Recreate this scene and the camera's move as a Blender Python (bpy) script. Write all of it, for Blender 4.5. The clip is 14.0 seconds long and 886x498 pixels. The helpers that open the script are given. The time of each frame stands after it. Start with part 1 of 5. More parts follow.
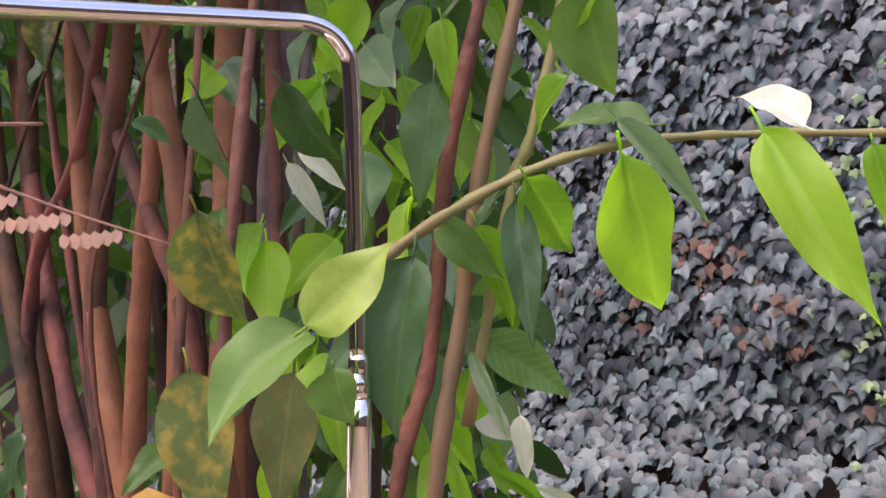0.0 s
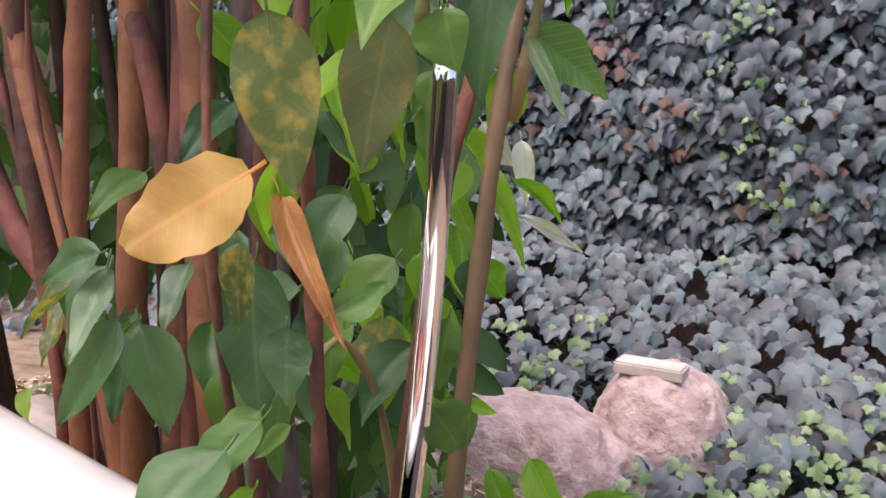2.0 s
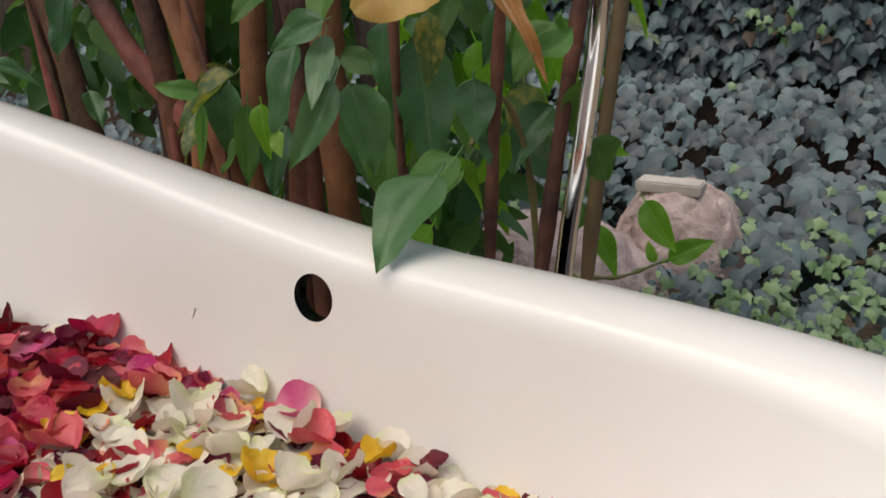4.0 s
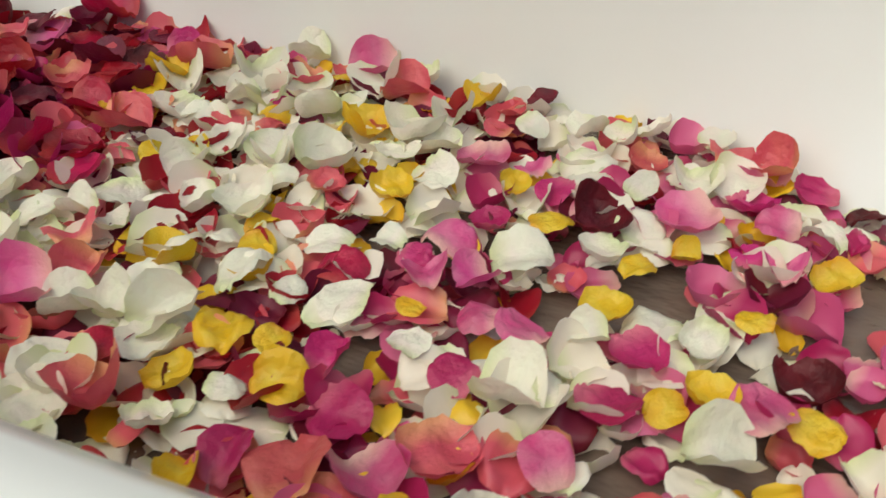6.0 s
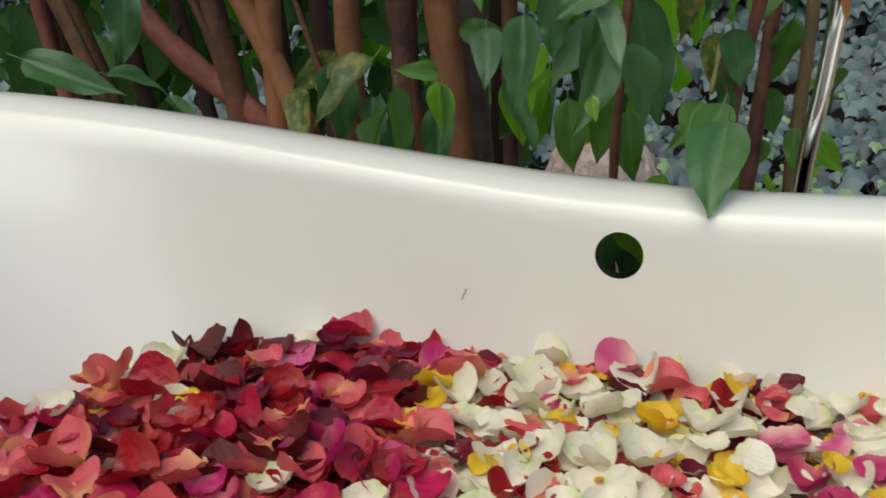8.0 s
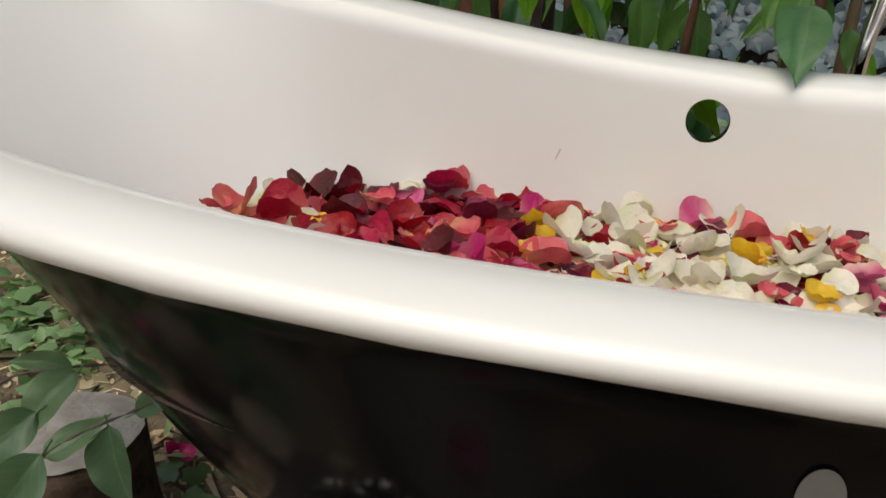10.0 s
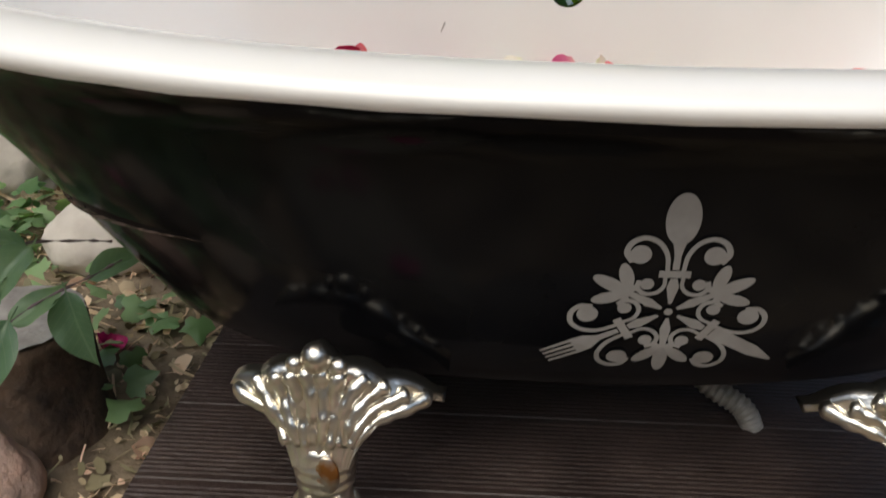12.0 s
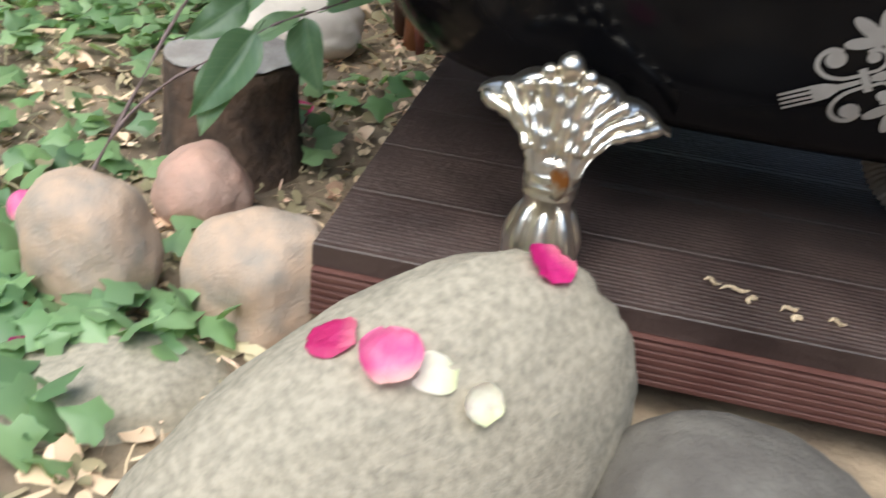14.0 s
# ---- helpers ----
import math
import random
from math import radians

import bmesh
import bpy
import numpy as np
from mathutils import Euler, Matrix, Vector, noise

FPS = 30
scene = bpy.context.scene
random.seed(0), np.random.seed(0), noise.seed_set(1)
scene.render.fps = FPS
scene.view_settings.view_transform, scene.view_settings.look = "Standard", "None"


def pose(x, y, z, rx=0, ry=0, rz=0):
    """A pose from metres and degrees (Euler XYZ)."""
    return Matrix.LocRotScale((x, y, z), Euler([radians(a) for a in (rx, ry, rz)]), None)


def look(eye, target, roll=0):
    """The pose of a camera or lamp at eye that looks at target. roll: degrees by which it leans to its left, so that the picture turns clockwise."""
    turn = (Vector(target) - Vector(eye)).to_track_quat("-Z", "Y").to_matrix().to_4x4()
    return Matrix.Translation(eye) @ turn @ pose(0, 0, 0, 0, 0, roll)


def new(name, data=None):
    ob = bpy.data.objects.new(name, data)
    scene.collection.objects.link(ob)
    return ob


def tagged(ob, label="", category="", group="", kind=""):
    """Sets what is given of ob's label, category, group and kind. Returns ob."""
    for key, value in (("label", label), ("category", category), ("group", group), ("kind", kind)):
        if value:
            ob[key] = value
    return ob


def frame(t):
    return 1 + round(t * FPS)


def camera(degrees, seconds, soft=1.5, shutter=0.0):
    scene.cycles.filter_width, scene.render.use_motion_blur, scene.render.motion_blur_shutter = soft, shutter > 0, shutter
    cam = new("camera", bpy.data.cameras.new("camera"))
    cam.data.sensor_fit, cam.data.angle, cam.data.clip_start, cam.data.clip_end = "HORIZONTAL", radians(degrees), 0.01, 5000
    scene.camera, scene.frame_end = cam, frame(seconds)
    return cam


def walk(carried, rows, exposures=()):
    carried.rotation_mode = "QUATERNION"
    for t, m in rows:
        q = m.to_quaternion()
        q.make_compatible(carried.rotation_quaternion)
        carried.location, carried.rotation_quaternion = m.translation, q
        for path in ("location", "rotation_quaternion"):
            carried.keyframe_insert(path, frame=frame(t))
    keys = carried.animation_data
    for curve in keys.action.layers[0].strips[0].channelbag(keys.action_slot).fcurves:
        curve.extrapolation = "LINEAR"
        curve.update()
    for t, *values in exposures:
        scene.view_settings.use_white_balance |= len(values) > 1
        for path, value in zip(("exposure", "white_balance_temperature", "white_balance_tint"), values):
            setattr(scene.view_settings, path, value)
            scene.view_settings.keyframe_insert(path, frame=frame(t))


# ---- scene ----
cam = camera(52.8, 14.0, shutter=0.3)
PATH = [
    (0, (0.7279, -0.0021, 0.9972), (-0.7885, 1.5902, 1.0688), -0.25),
    (0.5, (0.6990, -0.0086, 0.9649), (-0.7530, 1.6434, 1.0149), 0.75),
    (1, (0.6284, -0.0250, 0.9199), (-0.7250, 1.7085, 0.8613), 2.34),
    (1.5, (0.5770, -0.0599, 0.8793), (-0.7715, 1.6548, 0.5937), 2.73),
    (2, (0.5626, -0.0912, 0.8663), (-0.6514, 1.7083, 0.5086), 2.10),
    (2.2, (0.6043, -0.1628, 0.8588), (-0.5706, 1.6623, 0.5002), 1.59),
    (4.3, (0.5082, -0.3641, 0.7909), (-0.6050, 1.3783, 0.0374), 0.2),
    (4.5, (0.4994, -0.3685, 0.7843), (-0.6028, 1.3607, -0.0121), 0.2),
    (5, (0.4543, -0.3619, 0.7458), (-0.5698, 1.3024, -0.2629), -2.1),
    (5.5, (0.4004, -0.3740, 0.7161), (-0.4961, 1.2320, -0.4906), -2.0),
    (6, (0.3608, -0.4213, 0.7128), (-0.4422, 1.1572, -0.5929), -2.9),
    (6.5, (0.3080, -0.4961, 0.7238), (-0.4356, 1.1275, -0.5599), -4.1),
    (7, (0.2420, -0.5511, 0.7469), (-0.5082, 1.2012, -0.3531), -3.4),
    (7.5, (0.1507, -0.5841, 0.7634), (-0.5610, 1.2771, -0.1694), -2.1),
    (8, (0.0616, -0.6006, 0.8041), (-0.6160, 1.3519, 0.0495), -3.9),
    (8.5, (-0.0341, -0.6413, 0.8074), (-0.7810, 1.2903, 0.0660), -2.3),
    (8.7, (-0.0957, -0.6677, 0.7986), (-0.7931, 1.2551, -0.0121), -2.0),
    (10.8, (-0.0858, -0.8536, 0.6809), (-0.5192, 1.1605, -0.0924), -0.7),
    (11, (-0.0847, -0.8767, 0.6853), (-0.4620, 1.1572, -0.0638), -2.1),
    (11.5, (-0.0979, -0.9350, 0.6831), (-0.3102, 1.0989, -0.1276), -1.6),
    (12, (-0.1232, -0.9801, 0.6611), (-0.2849, 1.0032, -0.2772), -0.3),
    (12.5, (-0.1386, -1.0164, 0.6358), (-0.2959, 0.9295, -0.3784), 1.7),
    (13, (-0.1529, -1.0571, 0.6127), (-0.3124, 0.8569, -0.4609), 3.2),
    (13.5, (-0.1738, -1.0978, 0.5962), (-0.3674, 0.7799, -0.5335), 3.5),
    (14, (-0.2629, -1.1594, 0.5126), (-0.5621, 0.7062, -0.6138), 6.6),
]
walk(cam, [(t, look(eye, aim, lean)) for t, eye, aim, lean in PATH],
     exposures=[(0.0, 1.52, 7100, 32), (0.5, 1.62, 7080, 31), (1.0, 1.62, 7050, 30), (2.2, 1.42, 6900, 26), (4.3, 0.25, 6900, 3), (5.0, 0.03, 6850, -2), (5.5, 0.2, 6800, -2), (6.0, 0.38, 6650, -4), (6.5, 0.45, 6500, -6),
                (7.0, 0.42, 6500, -7), (8.0, 0.36, 6650, -4), (8.7, 0.32, 6800, -1), (10.8, 0.38, 6850, 4), (12.0, 0.48, 6650, 4), (12.5, 0.95, 6250, 1), (13.0, 1.5, 6150, 1), (13.5, 1.4, 6150, 2), (14.0, 1.32, 6150, 3)])

# ---- light ----
SUN_EL, SUN_AZ = 62.0, 195.0
sky = bpy.data.worlds.new("sky")
scene.world = sky
sky.use_nodes = True
st = sky.node_tree.nodes.new("ShaderNodeTexSky")
st.sky_type, st.sun_disc = "NISHITA", False
st.sun_elevation, st.sun_rotation = radians(SUN_EL), radians(SUN_AZ)
st.air_density, st.dust_density = 1.0, 3.0
sky.node_tree.links.new(st.outputs[0], sky.node_tree.nodes["Background"].inputs[0])
sky.node_tree.nodes["Background"].inputs[1].default_value = 0.15
sun_data = bpy.data.lights.new("sun", "SUN")
sun_data.energy, sun_data.angle, sun_data.color = 1.35, radians(62), (1.0, 0.96, 0.90)
sun = new("sun", sun_data)
sun.matrix_world = look((3 * math.sin(radians(SUN_AZ)), 3 * math.cos(radians(SUN_AZ)), 3 * math.tan(radians(SUN_EL))), (0, 0, 0))

# ---- materials ----


def material(name, colour, rough=0.5, metal=0.0, second=None, scale=20.0, detail=6.0, bump=0.0, bump_scale=60.0,
             vary=0.0, coords="Object", edges=(0.35, 0.65), coat=0.0, translucent=0.0, island=False, spec=0.5):
    """A principled material: two colours mixed by noise, relief by finer noise, and a random shade for each piece."""
    m = bpy.data.materials.new(name)
    m.use_nodes = True
    nt = m.node_tree
    n, ln = nt.nodes, nt.links
    p = n["Principled BSDF"]
    p.inputs["Roughness"].default_value, p.inputs["Metallic"].default_value = rough, metal
    p.inputs["Coat Weight"].default_value = coat
    p.inputs["Specular IOR Level"].default_value = spec
    p.inputs["Base Color"].default_value = (*colour, 1)
    tc = n.new("ShaderNodeTexCoord")
    out = None
    if second:
        t = n.new("ShaderNodeTexNoise")
        t.inputs["Scale"].default_value, t.inputs["Detail"].default_value = scale, detail
        ln.new(tc.outputs[coords], t.inputs["Vector"])
        r = n.new("ShaderNodeMapRange")
        r.inputs["From Min"].default_value, r.inputs["From Max"].default_value = edges
        ln.new(t.outputs["Fac"], r.inputs["Value"])
        x = n.new("ShaderNodeMix")
        x.data_type = "RGBA"
        x.inputs["A"].default_value, x.inputs["B"].default_value = (*colour, 1), (*second, 1)
        ln.new(r.outputs["Result"], x.inputs["Factor"])
        out = x.outputs["Result"]
    if vary:
        h = n.new("ShaderNodeHueSaturation")
        if out:
            ln.new(out, h.inputs["Color"])
        else:
            h.inputs["Color"].default_value = (*colour, 1)
        src = n.new("ShaderNodeNewGeometry").outputs["Random Per Island"] if island else n.new("ShaderNodeObjectInfo").outputs["Random"]
        v = n.new("ShaderNodeMapRange")
        v.inputs["To Min"].default_value, v.inputs["To Max"].default_value = 1 - vary, 1 + vary
        ln.new(src, v.inputs["Value"])
        ln.new(v.outputs["Result"], h.inputs["Value"])
        hv = n.new("ShaderNodeMapRange")
        hv.inputs["To Min"].default_value, hv.inputs["To Max"].default_value = 0.5 + vary * 0.05, 0.5 - vary * 0.05
        ln.new(src, hv.inputs["Value"])
        ln.new(hv.outputs["Result"], h.inputs["Hue"])
        out = h.outputs["Color"]
    if out:
        ln.new(out, p.inputs["Base Color"])
    if bump:
        b = n.new("ShaderNodeBump")
        b.inputs["Strength"].default_value, b.inputs["Distance"].default_value = bump, 0.01
        t2 = n.new("ShaderNodeTexNoise")
        t2.inputs["Scale"].default_value, t2.inputs["Detail"].default_value = bump_scale, 8
        ln.new(tc.outputs[coords], t2.inputs["Vector"])
        ln.new(t2.outputs["Fac"], b.inputs["Height"])
        ln.new(b.outputs["Normal"], p.inputs["Normal"])
    if translucent:
        tr = n.new("ShaderNodeBsdfTranslucent")
        if out:
            g = n.new("ShaderNodeMix")
            g.data_type, g.blend_type = "RGBA", "MULTIPLY"
            g.inputs["Factor"].default_value = 1
            g.inputs["B"].default_value = (1.6, 1.7, 0.9, 1)
            ln.new(out, g.inputs["A"])
            ln.new(g.outputs["Result"], tr.inputs["Color"])
        else:
            tr.inputs["Color"].default_value = (*colour, 1)
        ms = n.new("ShaderNodeMixShader")
        ms.inputs["Fac"].default_value = translucent
        ln.new(p.outputs[0], ms.inputs[1])
        ln.new(tr.outputs[0], ms.inputs[2])
        ln.new(ms.outputs[0], n["Material Output"].inputs["Surface"])
    return m


def leaf_material(name, colour, second, rough=0.45, translucent=0.4, rib=1.5, edges=(0.35, 0.65), scale=2.2, side=0.0):
    """A leaf: blotches, a pale midrib and slanting side veins in the leaf's own unit space, and light through it."""
    m = material(name, colour, rough, second=second, scale=scale, vary=0.22, edges=edges, translucent=translucent, bump=0.15, bump_scale=9)
    nt = m.node_tree
    n, ln = nt.nodes, nt.links
    p = n["Principled BSDF"]
    src = p.inputs["Base Color"].links[0].from_socket
    tc = n.new("ShaderNodeTexCoord")
    sep = n.new("ShaderNodeSeparateXYZ")
    ln.new(tc.outputs["Object"], sep.inputs[0])
    ab = n.new("ShaderNodeMath"); ab.operation = "ABSOLUTE"
    ln.new(sep.outputs["X"], ab.inputs[0])
    mr = n.new("ShaderNodeMapRange")
    mr.inputs["From Min"].default_value, mr.inputs["From Max"].default_value = 0.006, 0.02
    mr.inputs["To Min"].default_value, mr.inputs["To Max"].default_value = 0.25, 0.0
    ln.new(ab.outputs[0], mr.inputs["Value"])
    # side veins: waves along y + |x|
    ya = n.new("ShaderNodeMath"); ya.operation = "MULTIPLY_ADD"
    ln.new(ab.outputs[0], ya.inputs[0]); ya.inputs[1].default_value = -0.9
    ln.new(sep.outputs["Y"], ya.inputs[2])
    sn = n.new("ShaderNodeMath"); sn.operation = "MULTIPLY"; sn.inputs[1].default_value = 62
    ln.new(ya.outputs[0], sn.inputs[0])
    s2 = n.new("ShaderNodeMath"); s2.operation = "SINE"
    ln.new(sn.outputs[0], s2.inputs[0])
    vr = n.new("ShaderNodeMapRange")
    vr.inputs["From Min"].default_value, vr.inputs["From Max"].default_value = 0.86, 1.0
    vr.inputs["To Min"].default_value, vr.inputs["To Max"].default_value = 0.0, 0.13 + side
    ln.new(s2.outputs[0], vr.inputs["Value"])
    mx = n.new("ShaderNodeMath"); mx.operation = "MAXIMUM"
    ln.new(mr.outputs[0], mx.inputs[0]); ln.new(vr.outputs[0], mx.inputs[1])
    x = n.new("ShaderNodeMix"); x.data_type = "RGBA"
    ln.new(mx.outputs[0], x.inputs["Factor"]); ln.new(src, x.inputs["A"])
    x.inputs["B"].default_value = (min(1, colour[0] * 1.9 + 0.05), min(1, colour[1] * rib + 0.06), min(1, colour[2] * 1.7 + 0.03), 1)
    ln.new(x.outputs["Result"], p.inputs["Base Color"])
    for node in n:
        if node.type == "BSDF_TRANSLUCENT":
            g = node.inputs["Color"].links[0].from_node
            ln.new(x.outputs["Result"], g.inputs["A"])
    return m


LEAF = leaf_material("leaf_green", (0.085, 0.19, 0.042), (0.12, 0.25, 0.055), rough=0.48)
LEAFG = leaf_material("leaf_greyish", (0.12, 0.21, 0.11), (0.17, 0.27, 0.15), rough=0.35)
LEAFB = leaf_material("leaf_bright", (0.19, 0.42, 0.035), (0.25, 0.48, 0.045), translucent=0.62)
LEAFD = leaf_material("leaf_dark", (0.04, 0.105, 0.035), (0.055, 0.14, 0.045), translucent=0.25)
LEAFY = leaf_material("leaf_yellowish", (0.17, 0.31, 0.05), (0.24, 0.36, 0.07))
SPECK = leaf_material("leaf_speckled", (0.11, 0.17, 0.05), (0.36, 0.30, 0.07), edges=(0.47, 0.63), scale=6.5)
OLIVE = leaf_material("leaf_olive", (0.095, 0.13, 0.045), (0.19, 0.17, 0.05), edges=(0.5, 0.75), scale=6, translucent=0.3)
# near-white leaf: the glare of direct sun is put into its colour
PALELIT = leaf_material("leaf_pale_sunlit", (0.72, 0.75, 0.66), (0.60, 0.67, 0.54), rough=0.3, translucent=0.3)
VEINED = leaf_material("leaf_veined", (0.10, 0.24, 0.06), (0.14, 0.30, 0.08), side=0.6)
YELLOW = leaf_material("leaf_yellow", (0.84, 0.52, 0.17), (0.74, 0.36, 0.15), edges=(0.45, 0.7), rib=1.05, translucent=0.5)
DRIED = leaf_material("leaf_dried", (0.55, 0.28, 0.11), (0.36, 0.15, 0.06), translucent=0.15)
ENAMEL = material("white_enamel", (0.77, 0.735, 0.69), 0.19, second=(0.74, 0.70, 0.65), scale=3, coat=0.3)
BLACK = material("black_paint", (0.004, 0.004, 0.005), 0.13, second=(0.007, 0.007, 0.008), scale=9, bump=0.02, bump_scale=25, spec=0.13)
DECAL = material("grey_decal", (0.33, 0.31, 0.29), 0.5, second=(0.29, 0.27, 0.25), scale=60)
NICKEL = material("worn_nickel", (0.88, 0.84, 0.76), 0.29, 1.0, second=(0.76, 0.70, 0.58), scale=25, bump=0.15, bump_scale=90)
RUST = material("rusty_nickel", (0.62, 0.57, 0.47), 0.28, 0.9, second=(0.40, 0.17, 0.05), scale=30, edges=(0.45, 0.62), bump=0.1)
CHROME = material("chrome", (0.86, 0.86, 0.87), 0.06, 1.0)
BARK = material("red_bark", (0.20, 0.078, 0.042), 0.75, second=(0.062, 0.029, 0.021), scale=9, bump=0.6, bump_scale=45, vary=0.45)
# lighter copy of the red bark: warm light on the front trunks, as colour
LITBARK = material("lit_orange_bark", (0.36, 0.14, 0.062), 0.7, second=(0.22, 0.08, 0.040), scale=11, bump=0.5, bump_scale=45, vary=0.15)
# bark of the rear stems, with the shrub's inner shade put into the colour
SHADEDBARK = material("shaded_bark", (0.07, 0.036, 0.025), 0.8, second=(0.05, 0.028, 0.02), scale=11, bump=0.5, bump_scale=45, vary=0.3)
BARKG = material("grey_bark", (0.20, 0.15, 0.14), 0.8, second=(0.12, 0.08, 0.075), scale=20, bump=0.5, bump_scale=60)
BROWNSTEM = material("brown_green_stem", (0.20, 0.13, 0.06), 0.6, second=(0.13, 0.095, 0.045), scale=12, vary=0.15)
GREENSTEM = material("green_stem", (0.20, 0.24, 0.08), 0.55, second=(0.27, 0.20, 0.08), scale=12, vary=0.15)
WOOD = material("dark_deck", (0.024, 0.0145, 0.012), 0.44, second=(0.056, 0.037, 0.031), scale=7, bump=0.25, bump_scale=90, vary=0.12)
REDWOOD = material("red_deck_edge", (0.075, 0.027, 0.021), 0.55, second=(0.10, 0.042, 0.033), scale=12, bump=0.2, bump_scale=80)
SOIL = material("soil", (0.13, 0.095, 0.065), 0.95, second=(0.29, 0.22, 0.145), scale=9, detail=10, bump=0.9, bump_scale=40)
ROCK = material("grey_rock", (0.36, 0.315, 0.24), 0.85, second=(0.21, 0.19, 0.145), scale=110, detail=15, bump=0.28, bump_scale=330, edges=(0.36, 0.72))
# grey rock with the weak light below the deck put into its colour
SHADEDROCK = material("shaded_rock", (0.12, 0.108, 0.092), 0.8, second=(0.08, 0.07, 0.06), scale=24, detail=14, bump=0.4, bump_scale=130)
TAN = material("tan_rock", (0.44, 0.32, 0.23), 0.85, second=(0.30, 0.255, 0.21), scale=26, detail=15, bump=0.3, bump_scale=220, edges=(0.38, 0.68))
PINKROCK = material("pink_rock", (0.50, 0.31, 0.24), 0.85, second=(0.38, 0.26, 0.21), scale=22, detail=14, bump=0.35, bump_scale=150)
LAVA = material("porous_rock", (0.60, 0.47, 0.43), 0.95, second=(0.40, 0.29, 0.26), scale=16, detail=12, bump=1.0, bump_scale=55)
SLAB = material("pale_slab", (0.66, 0.60, 0.53), 0.8, second=(0.54, 0.48, 0.42), scale=15, bump=0.3)
STUMPBARK = material("stump_bark", (0.12, 0.075, 0.05), 0.95, second=(0.045, 0.03, 0.022), scale=22, bump=1.0, bump_scale=45)
STUMPTOP = material("weathered_wood", (0.42, 0.39, 0.36), 0.9, second=(0.29, 0.26, 0.235), scale=22, bump=0.5, bump_scale=90)
# the shade between the ivy leaves is put into this stone's colour
SHADEDWALL = material("shaded_old_wall", (0.060, 0.044, 0.036), 0.95, second=(0.11, 0.078, 0.060), scale=6, bump=0.8, bump_scale=20)
IVY = material("ivy_leaf", (0.043, 0.066, 0.076), 0.50, second=(0.078, 0.108, 0.120), scale=4, vary=0.6, translucent=0.08, island=True)
IVYP = material("ivy_leaf_piece", (0.043, 0.066, 0.076), 0.50, second=(0.078, 0.108, 0.120), scale=4, vary=0.55, translucent=0.08)
IVYG = material("young_ivy", (0.14, 0.25, 0.10), 0.4, second=(0.22, 0.33, 0.17), scale=6, vary=0.3, translucent=0.3, island=True)
WITHERED = material("withered_leaf", (0.14, 0.085, 0.060), 0.8, second=(0.085, 0.060, 0.046), scale=5, vary=0.5, island=True)
LITTER = material("leaf_litter", (0.40, 0.28, 0.16), 0.9, second=(0.58, 0.48, 0.32), scale=5, vary=0.65, island=True)
SHAVE = material("wood_shaving", (0.50, 0.40, 0.27), 0.85, second=(0.38, 0.28, 0.17), scale=40)
HOSE = material("pale_hose", (0.42, 0.38, 0.32), 0.3)
FROND = material("dry_frond", (0.50, 0.32, 0.25), 0.7, second=(0.36, 0.21, 0.16), scale=30, vary=0.15, translucent=0.2)
# near-black: the shade below the deck, put into a colour
UNDERSHADE = material("underside_shade", (0.02, 0.015, 0.012), 0.95, second=(0.035, 0.026, 0.02), scale=10)
CROWN = material("crown_leaf", (0.055, 0.135, 0.04), 0.45, second=(0.09, 0.21, 0.05), scale=3, vary=0.4, translucent=0.35, island=True)
def petal_material(name, tip, base, second, rough=0.42, vary=0.15, through_light=0.3):
    """A rose petal: paler towards its base, mottled, finely veined, with some light through it."""
    m = material(name, tip, rough, second=second, scale=1.6, vary=vary, translucent=through_light, bump=0.35, bump_scale=6)
    n, ln = m.node_tree.nodes, m.node_tree.links
    p = n["Principled BSDF"]
    src = p.inputs["Base Color"].links[0].from_socket
    at = n.new("ShaderNodeAttribute")
    at.attribute_name = "along"
    mr = n.new("ShaderNodeMapRange")
    mr.inputs["From Min"].default_value, mr.inputs["From Max"].default_value = -0.48, -0.12
    mr.inputs["To Min"].default_value, mr.inputs["To Max"].default_value = 0.85, 0.0
    ln.new(at.outputs["Fac"], mr.inputs["Value"])
    x = n.new("ShaderNodeMix")
    x.data_type = "RGBA"
    ln.new(mr.outputs[0], x.inputs["Factor"])
    ln.new(src, x.inputs["A"])
    x.inputs["B"].default_value = (*base, 1)
    ln.new(x.outputs["Result"], p.inputs["Base Color"])
    for node in n:
        if node.type == "BSDF_TRANSLUCENT":
            ln.new(x.outputs["Result"], node.inputs["Color"])
    return m


PETAL = {
    "red": petal_material("petal_crimson", (0.44, 0.007, 0.034), (0.48, 0.06, 0.05), (0.30, 0.004, 0.028), vary=0.3),
    "burgundy": petal_material("petal_burgundy", (0.085, 0.002, 0.010), (0.14, 0.006, 0.012), (0.15, 0.003, 0.016), 0.55, 0.3),
    "coral": petal_material("petal_coral", (0.66, 0.125, 0.125), (0.74, 0.36, 0.16), (0.56, 0.065, 0.095)),
    "pink": petal_material("petal_pink", (0.62, 0.055, 0.22), (0.80, 0.50, 0.40), (0.70, 0.20, 0.33)),
    "magenta": petal_material("petal_magenta", (0.46, 0.010, 0.12), (0.62, 0.16, 0.22), (0.55, 0.03, 0.17), vary=0.22),
    "cream": petal_material("petal_cream", (0.80, 0.77, 0.61), (0.64, 0.68, 0.34), (0.82, 0.72, 0.62), vary=0.10),
    "yellow": petal_material("petal_yellow", (0.74, 0.44, 0.010), (0.66, 0.30, 0.008), (0.74, 0.54, 0.05), vary=0.12),
}
WATER = bpy.data.materials.new("bath_water")
WATER.use_nodes = True
wp = WATER.node_tree.nodes["Principled BSDF"]
wp.inputs["Base Color"].default_value = (0.24, 0.175, 0.14, 1)
